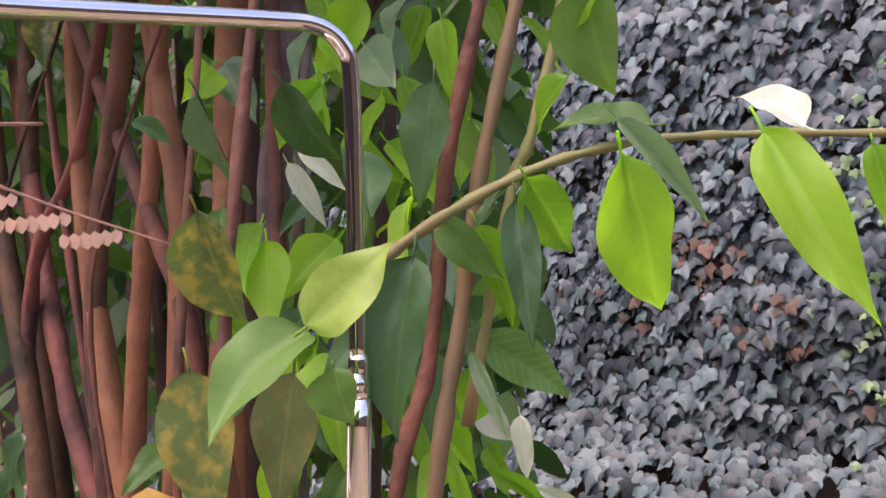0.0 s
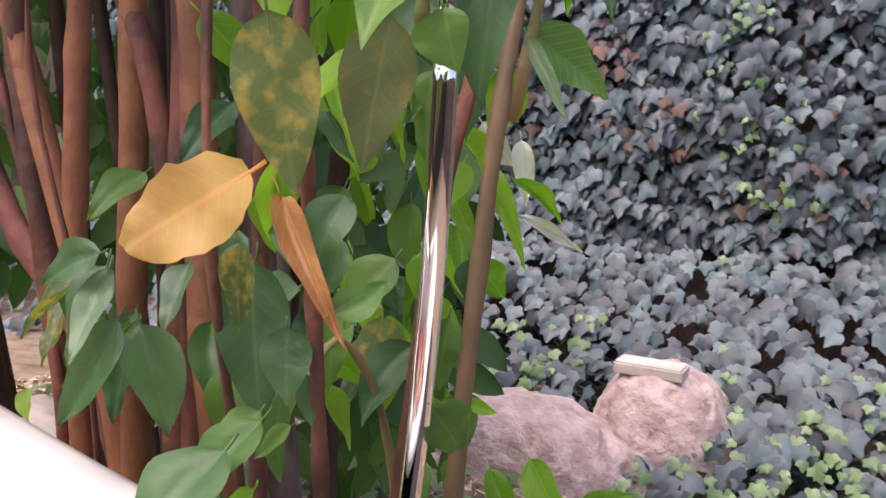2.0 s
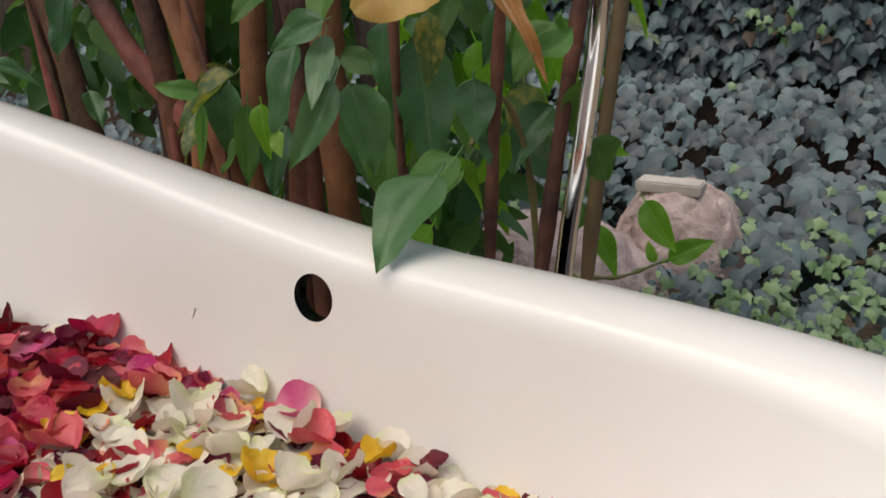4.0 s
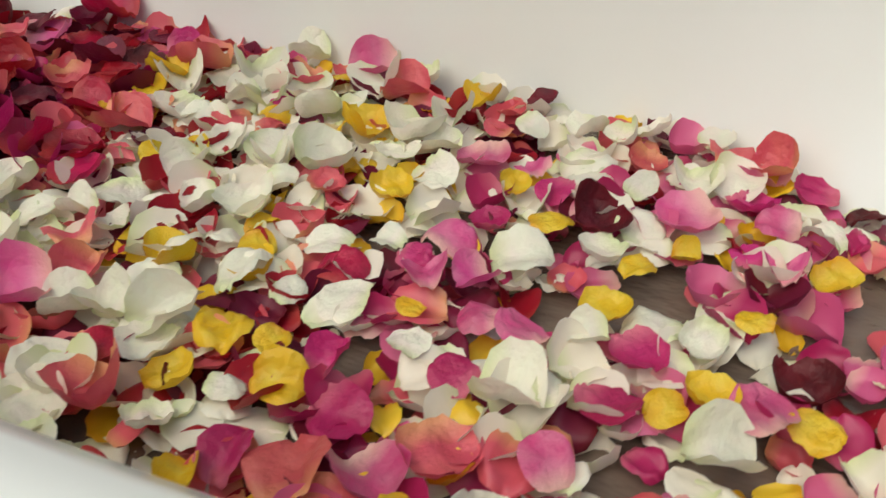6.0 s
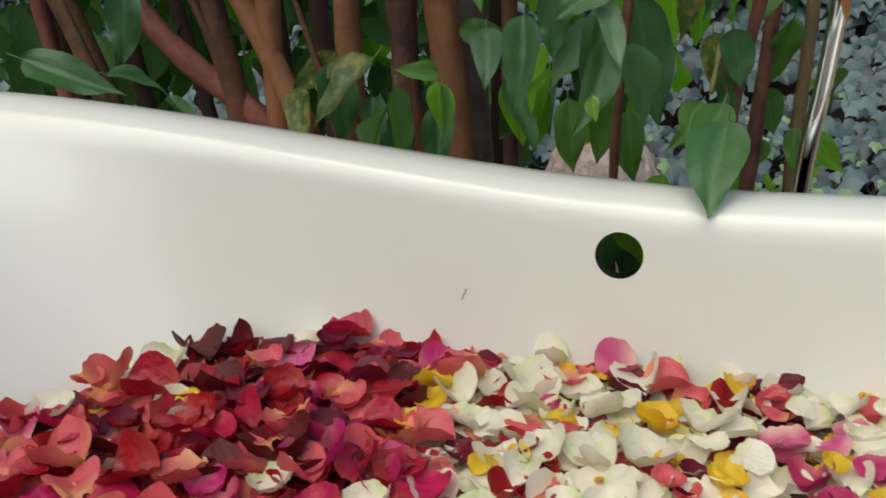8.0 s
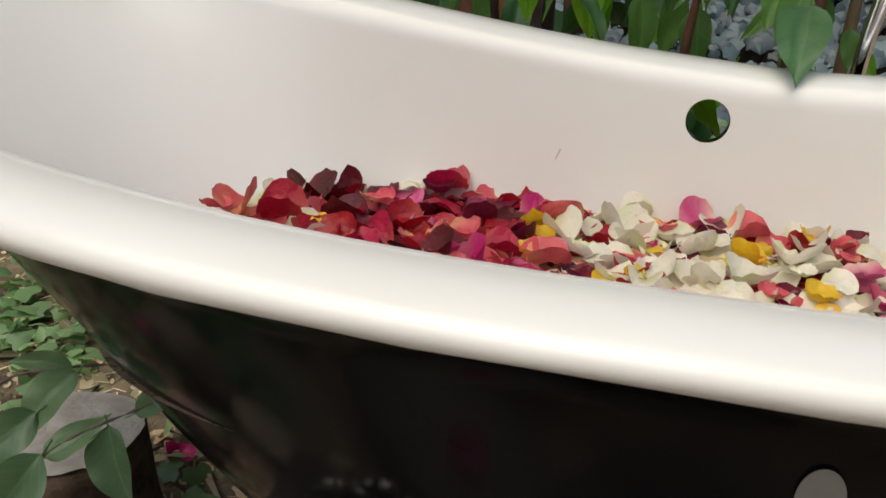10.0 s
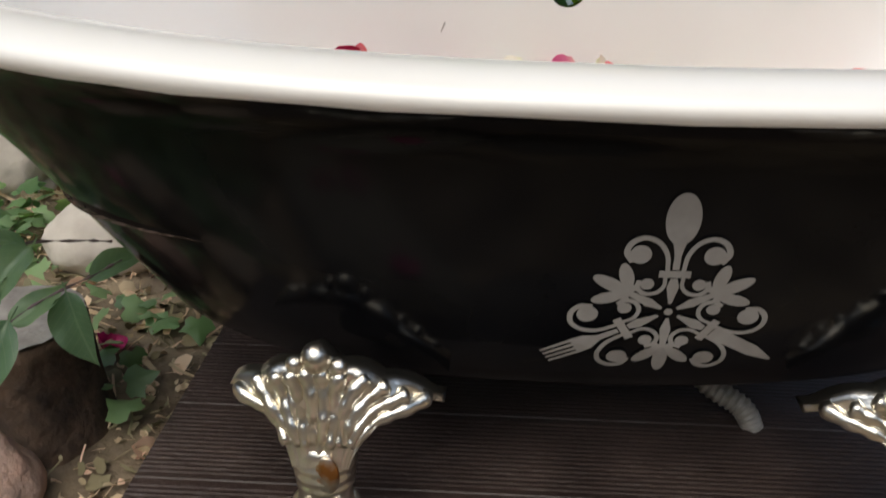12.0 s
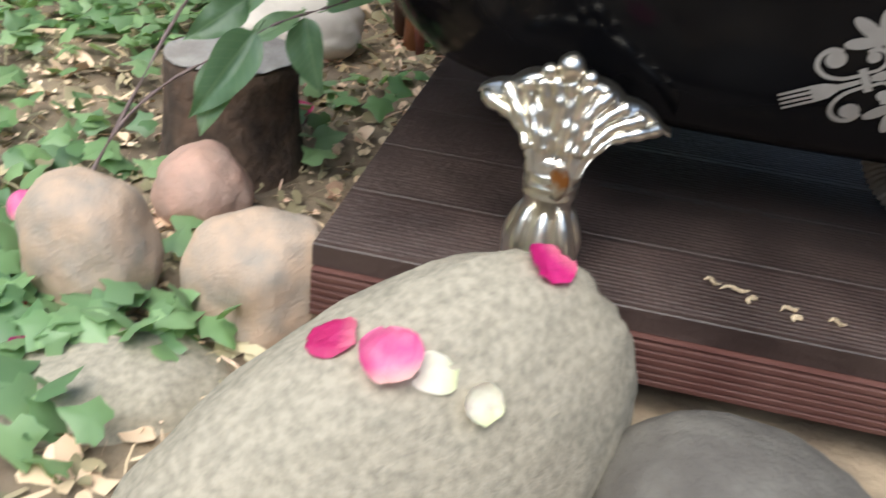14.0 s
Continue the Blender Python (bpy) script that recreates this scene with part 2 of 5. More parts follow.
wp.inputs["Roughness"].default_value, wp.inputs["IOR"].default_value = 0.02, 1.33
wp.inputs["Transmission Weight"].default_value = 0.45
wn, wb = WATER.node_tree.nodes.new("ShaderNodeTexNoise"), WATER.node_tree.nodes.new("ShaderNodeBump")
wn.inputs["Scale"].default_value, wb.inputs["Strength"].default_value, wb.inputs["Distance"].default_value = 42, 0.5, 0.01
WATER.node_tree.links.new(wn.outputs["Fac"], wb.inputs["Height"])
WATER.node_tree.links.new(wb.outputs["Normal"], wp.inputs["Normal"])

# ---- builders ----


def mesh_of(bm, name, mat, smooth=True):
    me = bpy.data.meshes.new(name)
    bmesh.ops.recalc_face_normals(bm, faces=bm.faces)
    bm.to_mesh(me)
    bm.free()
    for m in (mat if isinstance(mat, (list, tuple)) else [mat]):
        me.materials.append(m)
    if smooth:
        me.polygons.foreach_set("use_smooth", [True] * len(me.polygons))
    return me


def part(name, bm, mat, parent, label="", smooth=True):
    ob = new(name, mesh_of(bm, name, mat, smooth))
    ob.parent = parent
    return tagged(ob, label)


def piece(name, me, parent, m):
    ob = new(name, me)
    ob.parent = parent
    ob.matrix_basis = m
    return ob


def loft(bm, rings, close=True, caps=True):
    vs = [[bm.verts.new(p) for p in r] for r in rings]
    n = len(rings[0])
    for a, b in zip(vs, vs[1:]):
        for i in range(n if close else n - 1):
            bm.faces.new((a[i], a[(i + 1) % n], b[(i + 1) % n], b[i]))
    if caps:
        bm.faces.new(vs[0])
        bm.faces.new(vs[-1])
    return vs


def smooth_line(points, steps=5):
    """Catmull-Rom through the points."""
    p = [Vector(q) for q in points]
    p = [p[0] * 2 - p[1]] + p + [p[-1] * 2 - p[-2]]
    out = []
    for i in range(1, len(p) - 2):
        for k in range(steps):
            t = k / steps
            out.append(0.5 * (2 * p[i] + (p[i + 1] - p[i - 1]) * t + (2 * p[i - 1] - 5 * p[i] + 4 * p[i + 1] - p[i + 2]) * t * t
                              + (3 * p[i] - p[i - 1] - 3 * p[i + 1] + p[i + 2]) * t ** 3))
    return out + [p[-2]]


def tube(bm, points, radii, sides=10, rough=0.0):
    pts = [Vector(p) for p in points]
    rings = []
    side = None
    for i, p in enumerate(pts):
        d = (pts[min(i + 1, len(pts) - 1)] - pts[max(i - 1, 0)]).normalized()
        if side is None:
            side = d.orthogonal().normalized()
        side = (side - d * side.dot(d)).normalized()
        up = d.cross(side)
        r = radii[i] if isinstance(radii, (list, tuple)) else radii
        ring = []
        for k in range(sides):
            a = 2 * math.pi * k / sides
            rr = r * (1 + rough * noise.noise(p * 18 + Vector((math.cos(a), math.sin(a), 0)) * 1.5))
            ring.append(p + (side * math.cos(a) + up * math.sin(a)) * rr)
        rings.append(ring)
    loft(bm, rings)


def aim(base, tip, roll=0.0, width=0.5, curl=1.0, face=None):
    """The pose that lays a unit leaf (along +y, facing +z) from base to tip."""
    b, t = Vector(base), Vector(tip)
    y = t - b
    L = y.length
    y.normalize()
    ref = Vector(face or (0.25, -0.8, 0.55))
    z = (ref - y * ref.dot(y)).normalized()
    x = y.cross(z)
    rot = Matrix((x, y, z)).transposed() @ Matrix.Rotation(roll, 3, "Y")
    return Matrix.Translation(b) @ rot.to_4x4() @ Matrix.Diagonal((L * width / 0.5, L, L * curl, 1))


def leaf_mesh(name, mat, seed, droop=0.12, fold=0.10, wave=0.015, ragged=0.0, blunt=False, bend=0.0):
    """An ovate leaf one unit long and half a unit wide with a drawn-out tip: folded, drooping, bent sideways and wavy."""
    rnd = random.Random(seed)
    bm = bmesh.new()
    rows, cols = 16, 8
    grid = []
    for i in range(rows + 1):
        v = i / rows
        w = 0.262 * math.sin(math.pi * v ** 0.70) ** 0.85 * (1 - 0.22 * v) + 0.003
        if blunt:
            w = 0.25 * math.sqrt(max(0.02, 1 - ((v - 0.48) / 0.50) ** 2)) * (1 - 0.12 * v)
        elif v > 0.80:
            w *= 1 - (v - 0.80) ** 1.2 * 2.6
        w = max(w, 0.003)
        side = bend * math.sin(math.pi * v) - bend * 0.35 * v * v
        notch = ragged * (0.5 + noise.noise(Vector((v * 7, seed, 0))))
        line = []
        for j in range(cols + 1):
            u = j / cols * 2 - 1
            z = fold * abs(u) ** 0.85 * w * 2 - droop * v * v + wave * math.sin(v * 11 + (1.7 if u > 0 else 0) + seed) * u * u
            z += 0.02 * noise.noise(Vector((u * w * 9, v * 5, seed * 2.3)))
            z -= 0.010 * max(0.0, math.cos((v - 0.5 * abs(u) * w * 4) * 50)) * (1 - abs(u)) * (0.3 + abs(u))
            ww = w * (1 - notch * abs(u) * (u > 0) - ragged * rnd.uniform(0, 0.5) * abs(u))
            line.append(bm.verts.new((u * ww + side, v, z)))
        grid.append(line)
    for a, b in zip(grid, grid[1:]):
        for j in range(cols):
            bm.faces.new((a[j], a[j + 1], b[j + 1], b[j]))
    tube(bm, [(0, -0.13, 0.03), (0, -0.05, 0.008), (bend * 0.15, 0.05, -0.006), (bend * 0.85, 0.6, -0.008 - droop * 0.36)], [0.012, 0.011, 0.009, 0.003], 5)
    return mesh_of(bm, name, mat)


LEAF_MESHES = {}


def leaf(plant, base, tip, width, mat, roll=None, face=None):
    """One leaf of a plant from base to tip; face: the way its upper side looks."""
    rnd = random.Random(str(base))
    k = rnd.randrange(5)
    key = (mat.name, k)
    if key not in LEAF_MESHES:
        crisp = mat in (YELLOW, DRIED)
        LEAF_MESHES[key] = leaf_mesh(mat.name, mat, k + 1, droop=(0.06, 0.13, 0.20, 0.10, 0.16)[k], fold=0.35 if mat is DRIED else (0.10, 0.20, 0.28, 0.14, 0.24)[k],
                                     wave=0.05 if crisp else (0.02, 0.035, 0.03, 0.045, 0.025)[k], ragged=0.16 if crisp else 0.0, blunt=mat is YELLOW,
                                     bend=(0.0, 0.05, -0.06, -0.03, 0.08)[k])
    return piece("leaf", LEAF_MESHES[key], plant, aim(base, tip, rnd.uniform(-0.35, 0.35) if roll is None else roll, width, face=face))


def rock(name, centre, size, mat, label, seed, lump=0.22, fine=0.03, turn=0.0, pits=0, group="", lean=0.0, tip=0.0):
    bm = bmesh.new()
    bmesh.ops.create_icosphere(bm, subdivisions=5, radius=1)
    off = Vector((seed * 7.3, seed * 3.1, seed * 1.7))
    for v in bm.verts:
        n = v.co.normalized()
        k = 1 + lump * noise.noise(n * 0.9 + off) + lump * 0.45 * noise.noise(n * 2.1 + off) + fine * noise.fractal(n * 6 + off, 1.0, 2.0, 4)
        if pits:
            c = noise.cell(n * pits + off)
            d = noise.noise(n * pits * 1.3 - off)
            if d > 0.33:
                k -= 0.55 * (d - 0.33) * (1 + 0.5 * c)
        p = n * k
        p.z = p.z if p.z < 0.75 else 0.75 + (p.z - 0.75) * 0.75
        v.co = (p.x * size[0], p.y * size[1], p.z * size[2])
    ob = new(name, mesh_of(bm, name, mat))
    ob.matrix_basis = pose(*centre, tip, lean, turn)
    return tagged(ob, label, "rock", group)


def joined(name, templates, poses, mat):
    """One mesh out of many small copies of flat templates (verts, faces)."""
    V, F, A, base = [], [], [], 0
    for k, m in poses:
        vs, fs = templates[k][:2]
        a = np.array(m)
        if len(templates[k]) > 2:
            A.append(templates[k][2])
        V.append(vs @ a[:3, :3].T + a[:3, 3])
        F += [tuple(i + base for i in f) for f in fs]
        base += len(vs)
    me = bpy.data.meshes.new(name)
    me.from_pydata(np.vstack(V).tolist(), [], F)
    if A:
        me.attributes.new("along", "FLOAT", "POINT").data.foreach_set("value", np.concatenate(A))
    me.materials.append(mat)
    me.polygons.foreach_set("use_smooth", [True] * len(me.polygons))
    return me


def as_mesh(name, template, mat):
    me = bpy.data.meshes.new(name)
    me.from_pydata(template[0].tolist(), [], template[1])
    if len(template) > 2:
        me.attributes.new("along", "FLOAT", "POINT").data.foreach_set("value", template[2])
    me.materials.append(mat)
    me.polygons.foreach_set("use_smooth", [True] * len(me.polygons))
    return me


def empty(name, place, label, category, group=""):
    ob = new(name)
    ob.location = place
    return tagged(ob, label, category, group)


# ---- ground and walls ----
GROUND = -0.13


def ground_height(x, y):
    far = max(0.0, min(1.9, y - 1.0))
    return GROUND - 0.15 * far + 0.018 * noise.noise(Vector((x * 1.7, y * 1.7, 0))) + 0.008 * noise.noise(Vector((x * 7, y * 7, 3)))


bm = bmesh.new()
xs = [-60, -25, -10, -5] + [-3 + 0.06 * i for i in range(101)] + [5, 10, 25, 60]
ys = [-60, -25, -10, -5, -2.5] + [-1.5 + 0.06 * i for i in range(85)] + [5, 10, 25, 60]
gv = [[bm.verts.new((x, y, ground_height(x, y))) for x in xs] for y in ys]
for a, b in zip(gv, gv[1:]):
    for i in range(len(xs) - 1):
        bm.faces.new((a[i], a[i + 1], b[i + 1], b[i]))
tagged(new("ground", mesh_of(bm, "ground", SOIL)), "brown garden soil with dry leaves", "ground", kind="structure")

# a stone garden wall under the ivy, turned a little from the bath
WALL_TURN = radians(3)


def on_wall(s, z, out=0.0):
    """A point of the wall: s along it, z up, out towards the bath."""
    c, n = math.cos(WALL_TURN), math.sin(WALL_TURN)
    return Vector((-0.6 + s * c + out * n, 3.97 + s * n - out * c, z))


def slab_wall(name, a, b, thick, z0, z1, mat, label):
    bm = bmesh.new()
    d = (Vector(b) - Vector(a)).normalized()
    nrm = Vector((-d.y, d.x, 0)) * thick
    a, b = Vector(a), Vector(b)
    L = (b - a).length
    cols, rows = int(L / 0.35), int((z1 - z0) / 0.3)
    for side in (0, 1):
        g = [[bm.verts.new(a + d * L * i / cols + nrm * side + Vector((0, 0, z0 + (z1 - z0) * j / rows))
                           + nrm.normalized() * 0.025 * noise.noise(Vector((i * 1.3, j * 1.7, side * 9)))) for i in range(cols + 1)] for j in range(rows + 1)]
        for r, q in zip(g, g[1:]):
            for i in range(cols):
                bm.faces.new((r[i], r[i + 1], q[i + 1], q[i]))
        if side:
            for i in range(cols):
                bm.faces.new((g0[-1][i], g0[-1][i + 1], g[-1][i + 1], g[-1][i]))
            for j in range(rows):
                bm.faces.new((g0[j][0], g0[j + 1][0], g[j + 1][0], g[j][0]))
                bm.faces.new((g0[j][-1], g0[j + 1][-1], g[j + 1][-1], g[j][-1]))
        g0 = g
    return tagged(new(name, mesh_of(bm, name, mat, False)), label, "wall", kind="structure")


slab_wall("wall_north", on_wall(-6, 0), on_wall(5, 0), 0.25, -0.6, 3.1, SHADEDWALL, "old brown stone garden wall under ivy, darkened for shade between leaves")
# these three walls are added to close the garden, shaping reflections and bounced light
slab_wall("wall_south", (6, -4.2, 0), (-6.4, -4.2, 0), 0.25, -0.4, 2.4, SHADEDWALL, "plain stone wall added to close the garden for reflections")
slab_wall("wall_west", (-6.2, -4.3, 0), (-6.2, 3.6, 0), 0.25, -0.4, 3.4, SHADEDWALL, "plain stone wall added to close the garden for reflections")
slab_wall("wall_east", (4.6, 4.2, 0), (4.6, -4.3, 0), 0.25, -0.4, 2.4, SHADEDWALL, "plain stone wall added to close the garden for reflections")

# ---- deck under the bath ----
deck = empty("deck", (0, 0, 0), "dark brown grooved timber deck boards with a reddish front edge", "deck")


def deck_board(y0, y1, x0=-0.538, x1=1.45, groove=0.008):
    """One board along x with a grooved top."""
    prof = [(y0, -0.028), (y0, -0.001), (y0 + 0.001, 0)]
    y = y0 + 0.006
    while y + groove < y1 - 0.004:
        prof += [(y, 0), (y + groove * 0.25, -0.0009), (y + groove * 0.55, -0.0009), (y + groove * 0.8, 0)]
        y += groove
    prof += [(y1 - 0.001, 0), (y1, -0.001), (y1, -0.028)]
    bm = bmesh.new()
    loft(bm, [[(x, py, pz) for py, pz in prof] for x in (x0, x1)])
    return part("board", bm, WOOD, deck, smooth=False)


yb = -0.352
for k in range(6):
    deck_board(yb, yb + 0.1442)
    yb += 0.1445
bm = bmesh.new()
prof = [(-0.350, -0.029), (-0.350, -0.088)]
z = -0.088
while z < -0.036:
    prof += [(-0.3615, z), (-0.3615, z + 0.005), (-0.3588, z + 0.0062), (-0.3588, z + 0.0085)]
    z += 0.0095
prof += [(-0.3615, -0.029)]
prof = [(-0.345, -0.029), (-0.345, -0.088)] + prof[2:]
loft(bm, [[(x, py, pz) for py, pz in prof] for x in (-0.536, 1.448)])
part("front_fascia", bm, REDWOOD, deck, "reddish grooved front board", smooth=False)
# joists, coloured near-black to stand for the shade under the boards
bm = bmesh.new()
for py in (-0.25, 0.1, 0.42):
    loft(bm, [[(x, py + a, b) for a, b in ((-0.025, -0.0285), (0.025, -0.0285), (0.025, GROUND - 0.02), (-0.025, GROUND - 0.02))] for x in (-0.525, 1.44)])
part("joist", bm, UNDERSHADE, deck, smooth=False)

# ---- bathtub ----
tub = empty("bathtub", (0, 0, 0), "white enamel slipper bathtub, black outside, on ornate silver claw feet", "bathtub")
CX, POWER, ZB, N = -0.10, 2.6, 0.138, 128


def rim_height(x, y=-0.39):
    """The rim climbs to the raised end, a little more along the far side."""
    return 0.515 + 0.010 * min(0.0, y / 0.39) + 0.18 * max(0.0, (0.1 - x) / 1.03) ** (1.9 - 0.3 * y / 0.39) * (0.745 + 0.245 * y / 0.39)


def outline(a, left, right, b, v=1.0):
    c, s = math.cos(a), math.sin(a)
    n = POWER - 0.45 * (1 - min(1.0, v)) if c < 0 else POWER + 0.9 * max(0.0, min(1.0, (right - 0.56) / 0.2))
    return (CX + math.copysign(abs(c) ** (2 / n), c) * (left if c < 0 else right), math.copysign(abs(s) ** (2 / n), s) * b)


def tub_ring(v, left, right, b, dz=0.0):
    ring = []
    for i in range(N):
        a = 2 * math.pi * (i + 0.5) / N
        x, y = outline(a, left, right, b, v)
        h = rim_height(*outline(a, 0.87, 0.83, 0.39))
        chip = 0.0022 * noise.noise(Vector((x * 26, y * 26, 1))) + 0.0018 * noise.noise(Vector((x * 70, y * 70, 2))) if 0.926 < v < 0.928 else 0.0
        ring.append((x, y, ZB + (h - ZB) * v + dz + chip))
    return ring


# height share, reach to the raised end, reach to the low end, half width
OUTER = [(0.0, 0.35, 0.40, 0.15), (0.03, 0.405, 0.46, 0.21), (0.10, 0.437, 0.50, 0.245), (0.25, 0.49, 0.55, 0.270), (0.5, 0.585, 0.63, 0.291),
         (0.75, 0.70, 0.71, 0.306), (0.89, 0.77, 0.75, 0.318), (0.906, 0.815, 0.785, 0.35), (0.914, 0.847, 0.812, 0.376), (0.927, 0.864, 0.826, 0.388)]
LIP = [(0.943, 0.872, 0.833, 0.3925), (0.960, 0.872, 0.833, 0.392), (0.98, 0.864, 0.825, 0.384), (0.994, 0.85, 0.812, 0.371), (1.0, 0.836, 0.798, 0.350),
       (0.997, 0.822, 0.784, 0.328), (0.986, 0.811, 0.773, 0.311), (0.962, 0.80, 0.764, 0.300), (0.9, 0.772, 0.745, 0.296), (0.8, 0.717, 0.71, 0.292),
       (0.6, 0.618, 0.63, 0.286), (0.4, 0.54, 0.565, 0.280), (0.2, 0.46, 0.50, 0.25), (0.12, 0.41, 0.45, 0.20), (0.1, 0.3, 0.3, 0.12)]
bm = bmesh.new()
rows = loft(bm, [tub_ring(*r) for r in OUTER + LIP])
bm.faces.ensure_lookup_table()
cut = len(OUTER) - 1
for f in bm.faces:
    f.material_index = 0
for j in range(cut, len(rows) - 1):
    low, high = set(rows[j]), set(rows[j + 1])
    for v in rows[j]:
        for f in v.link_faces:
            if any(q in high for q in f.verts):
                f.material_index = 1
for f in rows[-1][0].link_faces:
    if len(f.verts) > 4:
        f.material_index = 1
whole = new("shell_block", mesh_of(bm, "shell_block", [BLACK, ENAMEL]))
bm = bmesh.new()
HOLE = (-0.052, 0.30, 0.461)
bmesh.ops.create_cone(bm, cap_ends=True, segments=40, radius1=0.0255, radius2=0.0255, depth=0.2,
                      matrix=pose(*HOLE, 90, 0, 0))
cutter = new("hole_cutter", mesh_of(bm, "hole_cutter", BLACK, False))
boolean = whole.modifiers.new("hole", "BOOLEAN")
boolean.object, boolean.operation, boolean.solver = cutter, "DIFFERENCE", "EXACT"
bpy.context.view_layer.update()
cut_mesh = bpy.data.meshes.new_from_object(whole.evaluated_get(bpy.context.evaluated_depsgraph_get()))
for ob in (whole, cutter):
    bpy.data.objects.remove(ob)
for name, idx, mat, label in (("outer_shell", 0, BLACK, "glossy black painted outside"), ("basin", 1, ENAMEL, "white enamel basin with rolled rim")):
    bm = bmesh.new()
    bm.from_mesh(cut_mesh)
    bmesh.ops.delete(bm, geom=[f for f in bm.faces if (f.material_index == 1) != (idx == 1)], context="FACES")
    for f in bm.faces:
        f.material_index = 0
        f.smooth = True
    me = bpy.data.meshes.new(name)
    bm.to_mesh(me)
    bm.free()
    me.materials.append(mat)
    ob = new(name, me)
    ob.parent = tub
    tagged(ob, label)


def side_y(x, z):
    """The outside of the bath's near side at x, z."""
    v = (z - ZB) / (rim_height(x) - ZB)
    vs = [r[0] for r in OUTER]
    left, right, b = (float(np.interp(v, vs, [r[k] for r in OUTER])) for k in (1, 2, 3))
    a = left if x < CX else right
    n = POWER - 0.45 * (1 - v) if x < CX else POWER + 0.9 * max(0.0, min(1.0, (right - 0.56) / 0.2))
    return -b * (1 - min(0.999, abs(x - CX) / a) ** n) ** (1 / n)


# the stencilled emblem: three arms with a spoon, a fork and a knife, and three leaf sprays between


def ribbon(points, widths):
    pts = [Vector((p[0], p[1])) for p in points]
    line = []
    for i, p in enumerate(pts):
        d = (pts[min(i + 1, len(pts) - 1)] - pts[max(i - 1, 0)]).normalized()
        line.append((p + Vector((-d.y, d.x)) * widths[i] / 2, p - Vector((-d.y, d.x)) * widths[i] / 2))
    return [[a[0], b[0], b[1], a[1]] for a, b in zip(line, line[1:])]


def blob(cx, cy, rx, ry, turn=0.0, n=18):
    c, s = math.cos(turn), math.sin(turn)
    ring = [Vector((cx + rx * math.cos(a) * c - ry * math.sin(a) * s, cy + rx * math.cos(a) * s + ry * math.sin(a) * c)) for a in [2 * math.pi * k / n for k in range(n)]]
    return [[Vector((cx, cy)), ring[k], ring[(k + 1) % n]] for k in range(n)]


def curl(side, path, bulb, w):
    """A scroll: a tapering band along the path, ending in a round bulb."""
    pts = smooth_line([(x * side, y, 0) for x, y in path], 5)
    n = len(pts)
    return ribbon(pts, [w * (0.85 + 0.5 * i / n) for i in range(n)]) + blob(bulb[0] * side, bulb[1], bulb[2], bulb[2] * 1.05, n=24)


def arm(kind):
    """The separate shapes of one arm: the utensil, four scrolls, a band and a bud."""
    if kind == "spoon":
        tool = blob(0, 104, 15, 27, n=28) + ribbon([(0, 84), (0, 66), (0, 50)], [13, 6, 6])
    elif kind == "knife":
        tool = ribbon([(0, 50), (0, 70), (1, 100), (3, 124)], [10, 15, 15, 3])
    else:
        tool = ribbon([(0, 50), (0, 70), (0, 82), (0, 96)], [5, 7, 18, 21])
        for k in range(4):
            tool += ribbon([(-8.6 + 5.7 * k, 95), (-8.8 + 5.9 * k, 127)], [3.6, 3.0])
    shapes = [(kind, tool)]
    for side in (-1, 1):
        shapes.append(("scroll", curl(side, ((7, 49), (9, 66), (17, 79), (29, 84), (40, 79), (44, 68), (38, 58)), (32, 66, 9.5), 4.6)))
        shapes.append(("scroll", curl(side, ((8, 41), (8, 31), (14, 23), (24, 21.5), (31, 28), (30, 37)), (23, 33, 6.2), 4)))
    shapes.append(("band", ribbon([(-14, 45), (14, 45)], [8, 8])))
    shapes.append(("bud", ribbon([(0, 40), (0, 30), (0, 10)], [6, 11, 3])))
    return shapes


def spray():
    polys = ribbon([(0, 8), (0, 22), (0, 46)], [3, 10, 5])
    polys += blob(0, 63, 7, 19)
    for side in (-1, 1):
        polys += blob(side * 15, 57, 6.5, 15, -side * 0.8)
        polys += ribbon([(side * 3, 42), (side * 8, 48)], [6, 7])
    return polys


emblem = empty("emblem", (0, 0, 0), "pale grey stencilled scroll emblem with spoon, fork and knife", "")
emblem.parent = tub


def stencil(name, polys, turn):
    """One painted shape of the emblem, laid on the bath's side."""
    c, s = math.cos(radians(turn)), math.sin(radians(turn))
    bm = bmesh.new()
    for q in polys:
        vs = []
        for p in q:
            x, z = 0.018 + (p.x * c - p.y * s) * 0.00096, 0.276 + (p.x * s + p.y * c) * 0.00093
            vs.append(bm.verts.new((x, side_y(x, z) - 0.0022, z)))
        bm.faces.new(vs)
    part(name, bm, DECAL, emblem, smooth=False)


for k, kind in enumerate(("spoon", "fork", "knife")):
    for name, polys in arm(kind):
        stencil(name, polys, k * 120)
    stencil("leaf_spray", spray(), k * 120 + 60)
stencil("centre_dot", blob(0, 0, 4, 4), 0)

# faint marks in the enamel
MARK = material("enamel_scuff", (0.45, 0.40, 0.36), 0.5, second=(0.55, 0.5, 0.45), scale=80)
bm = bmesh.new()
loft(bm, [[(-0.226 + 0.0012 * math.cos(a) + 0.004 * t, 0.2850 + 0.0007 * math.sin(a), 0.405 + 0.010 * t) for a in (0, 1.6, 3.1, 4.7)] for t in (-0.5, 0, 0.5, 1)])
part("scuff", bm, MARK, tub)


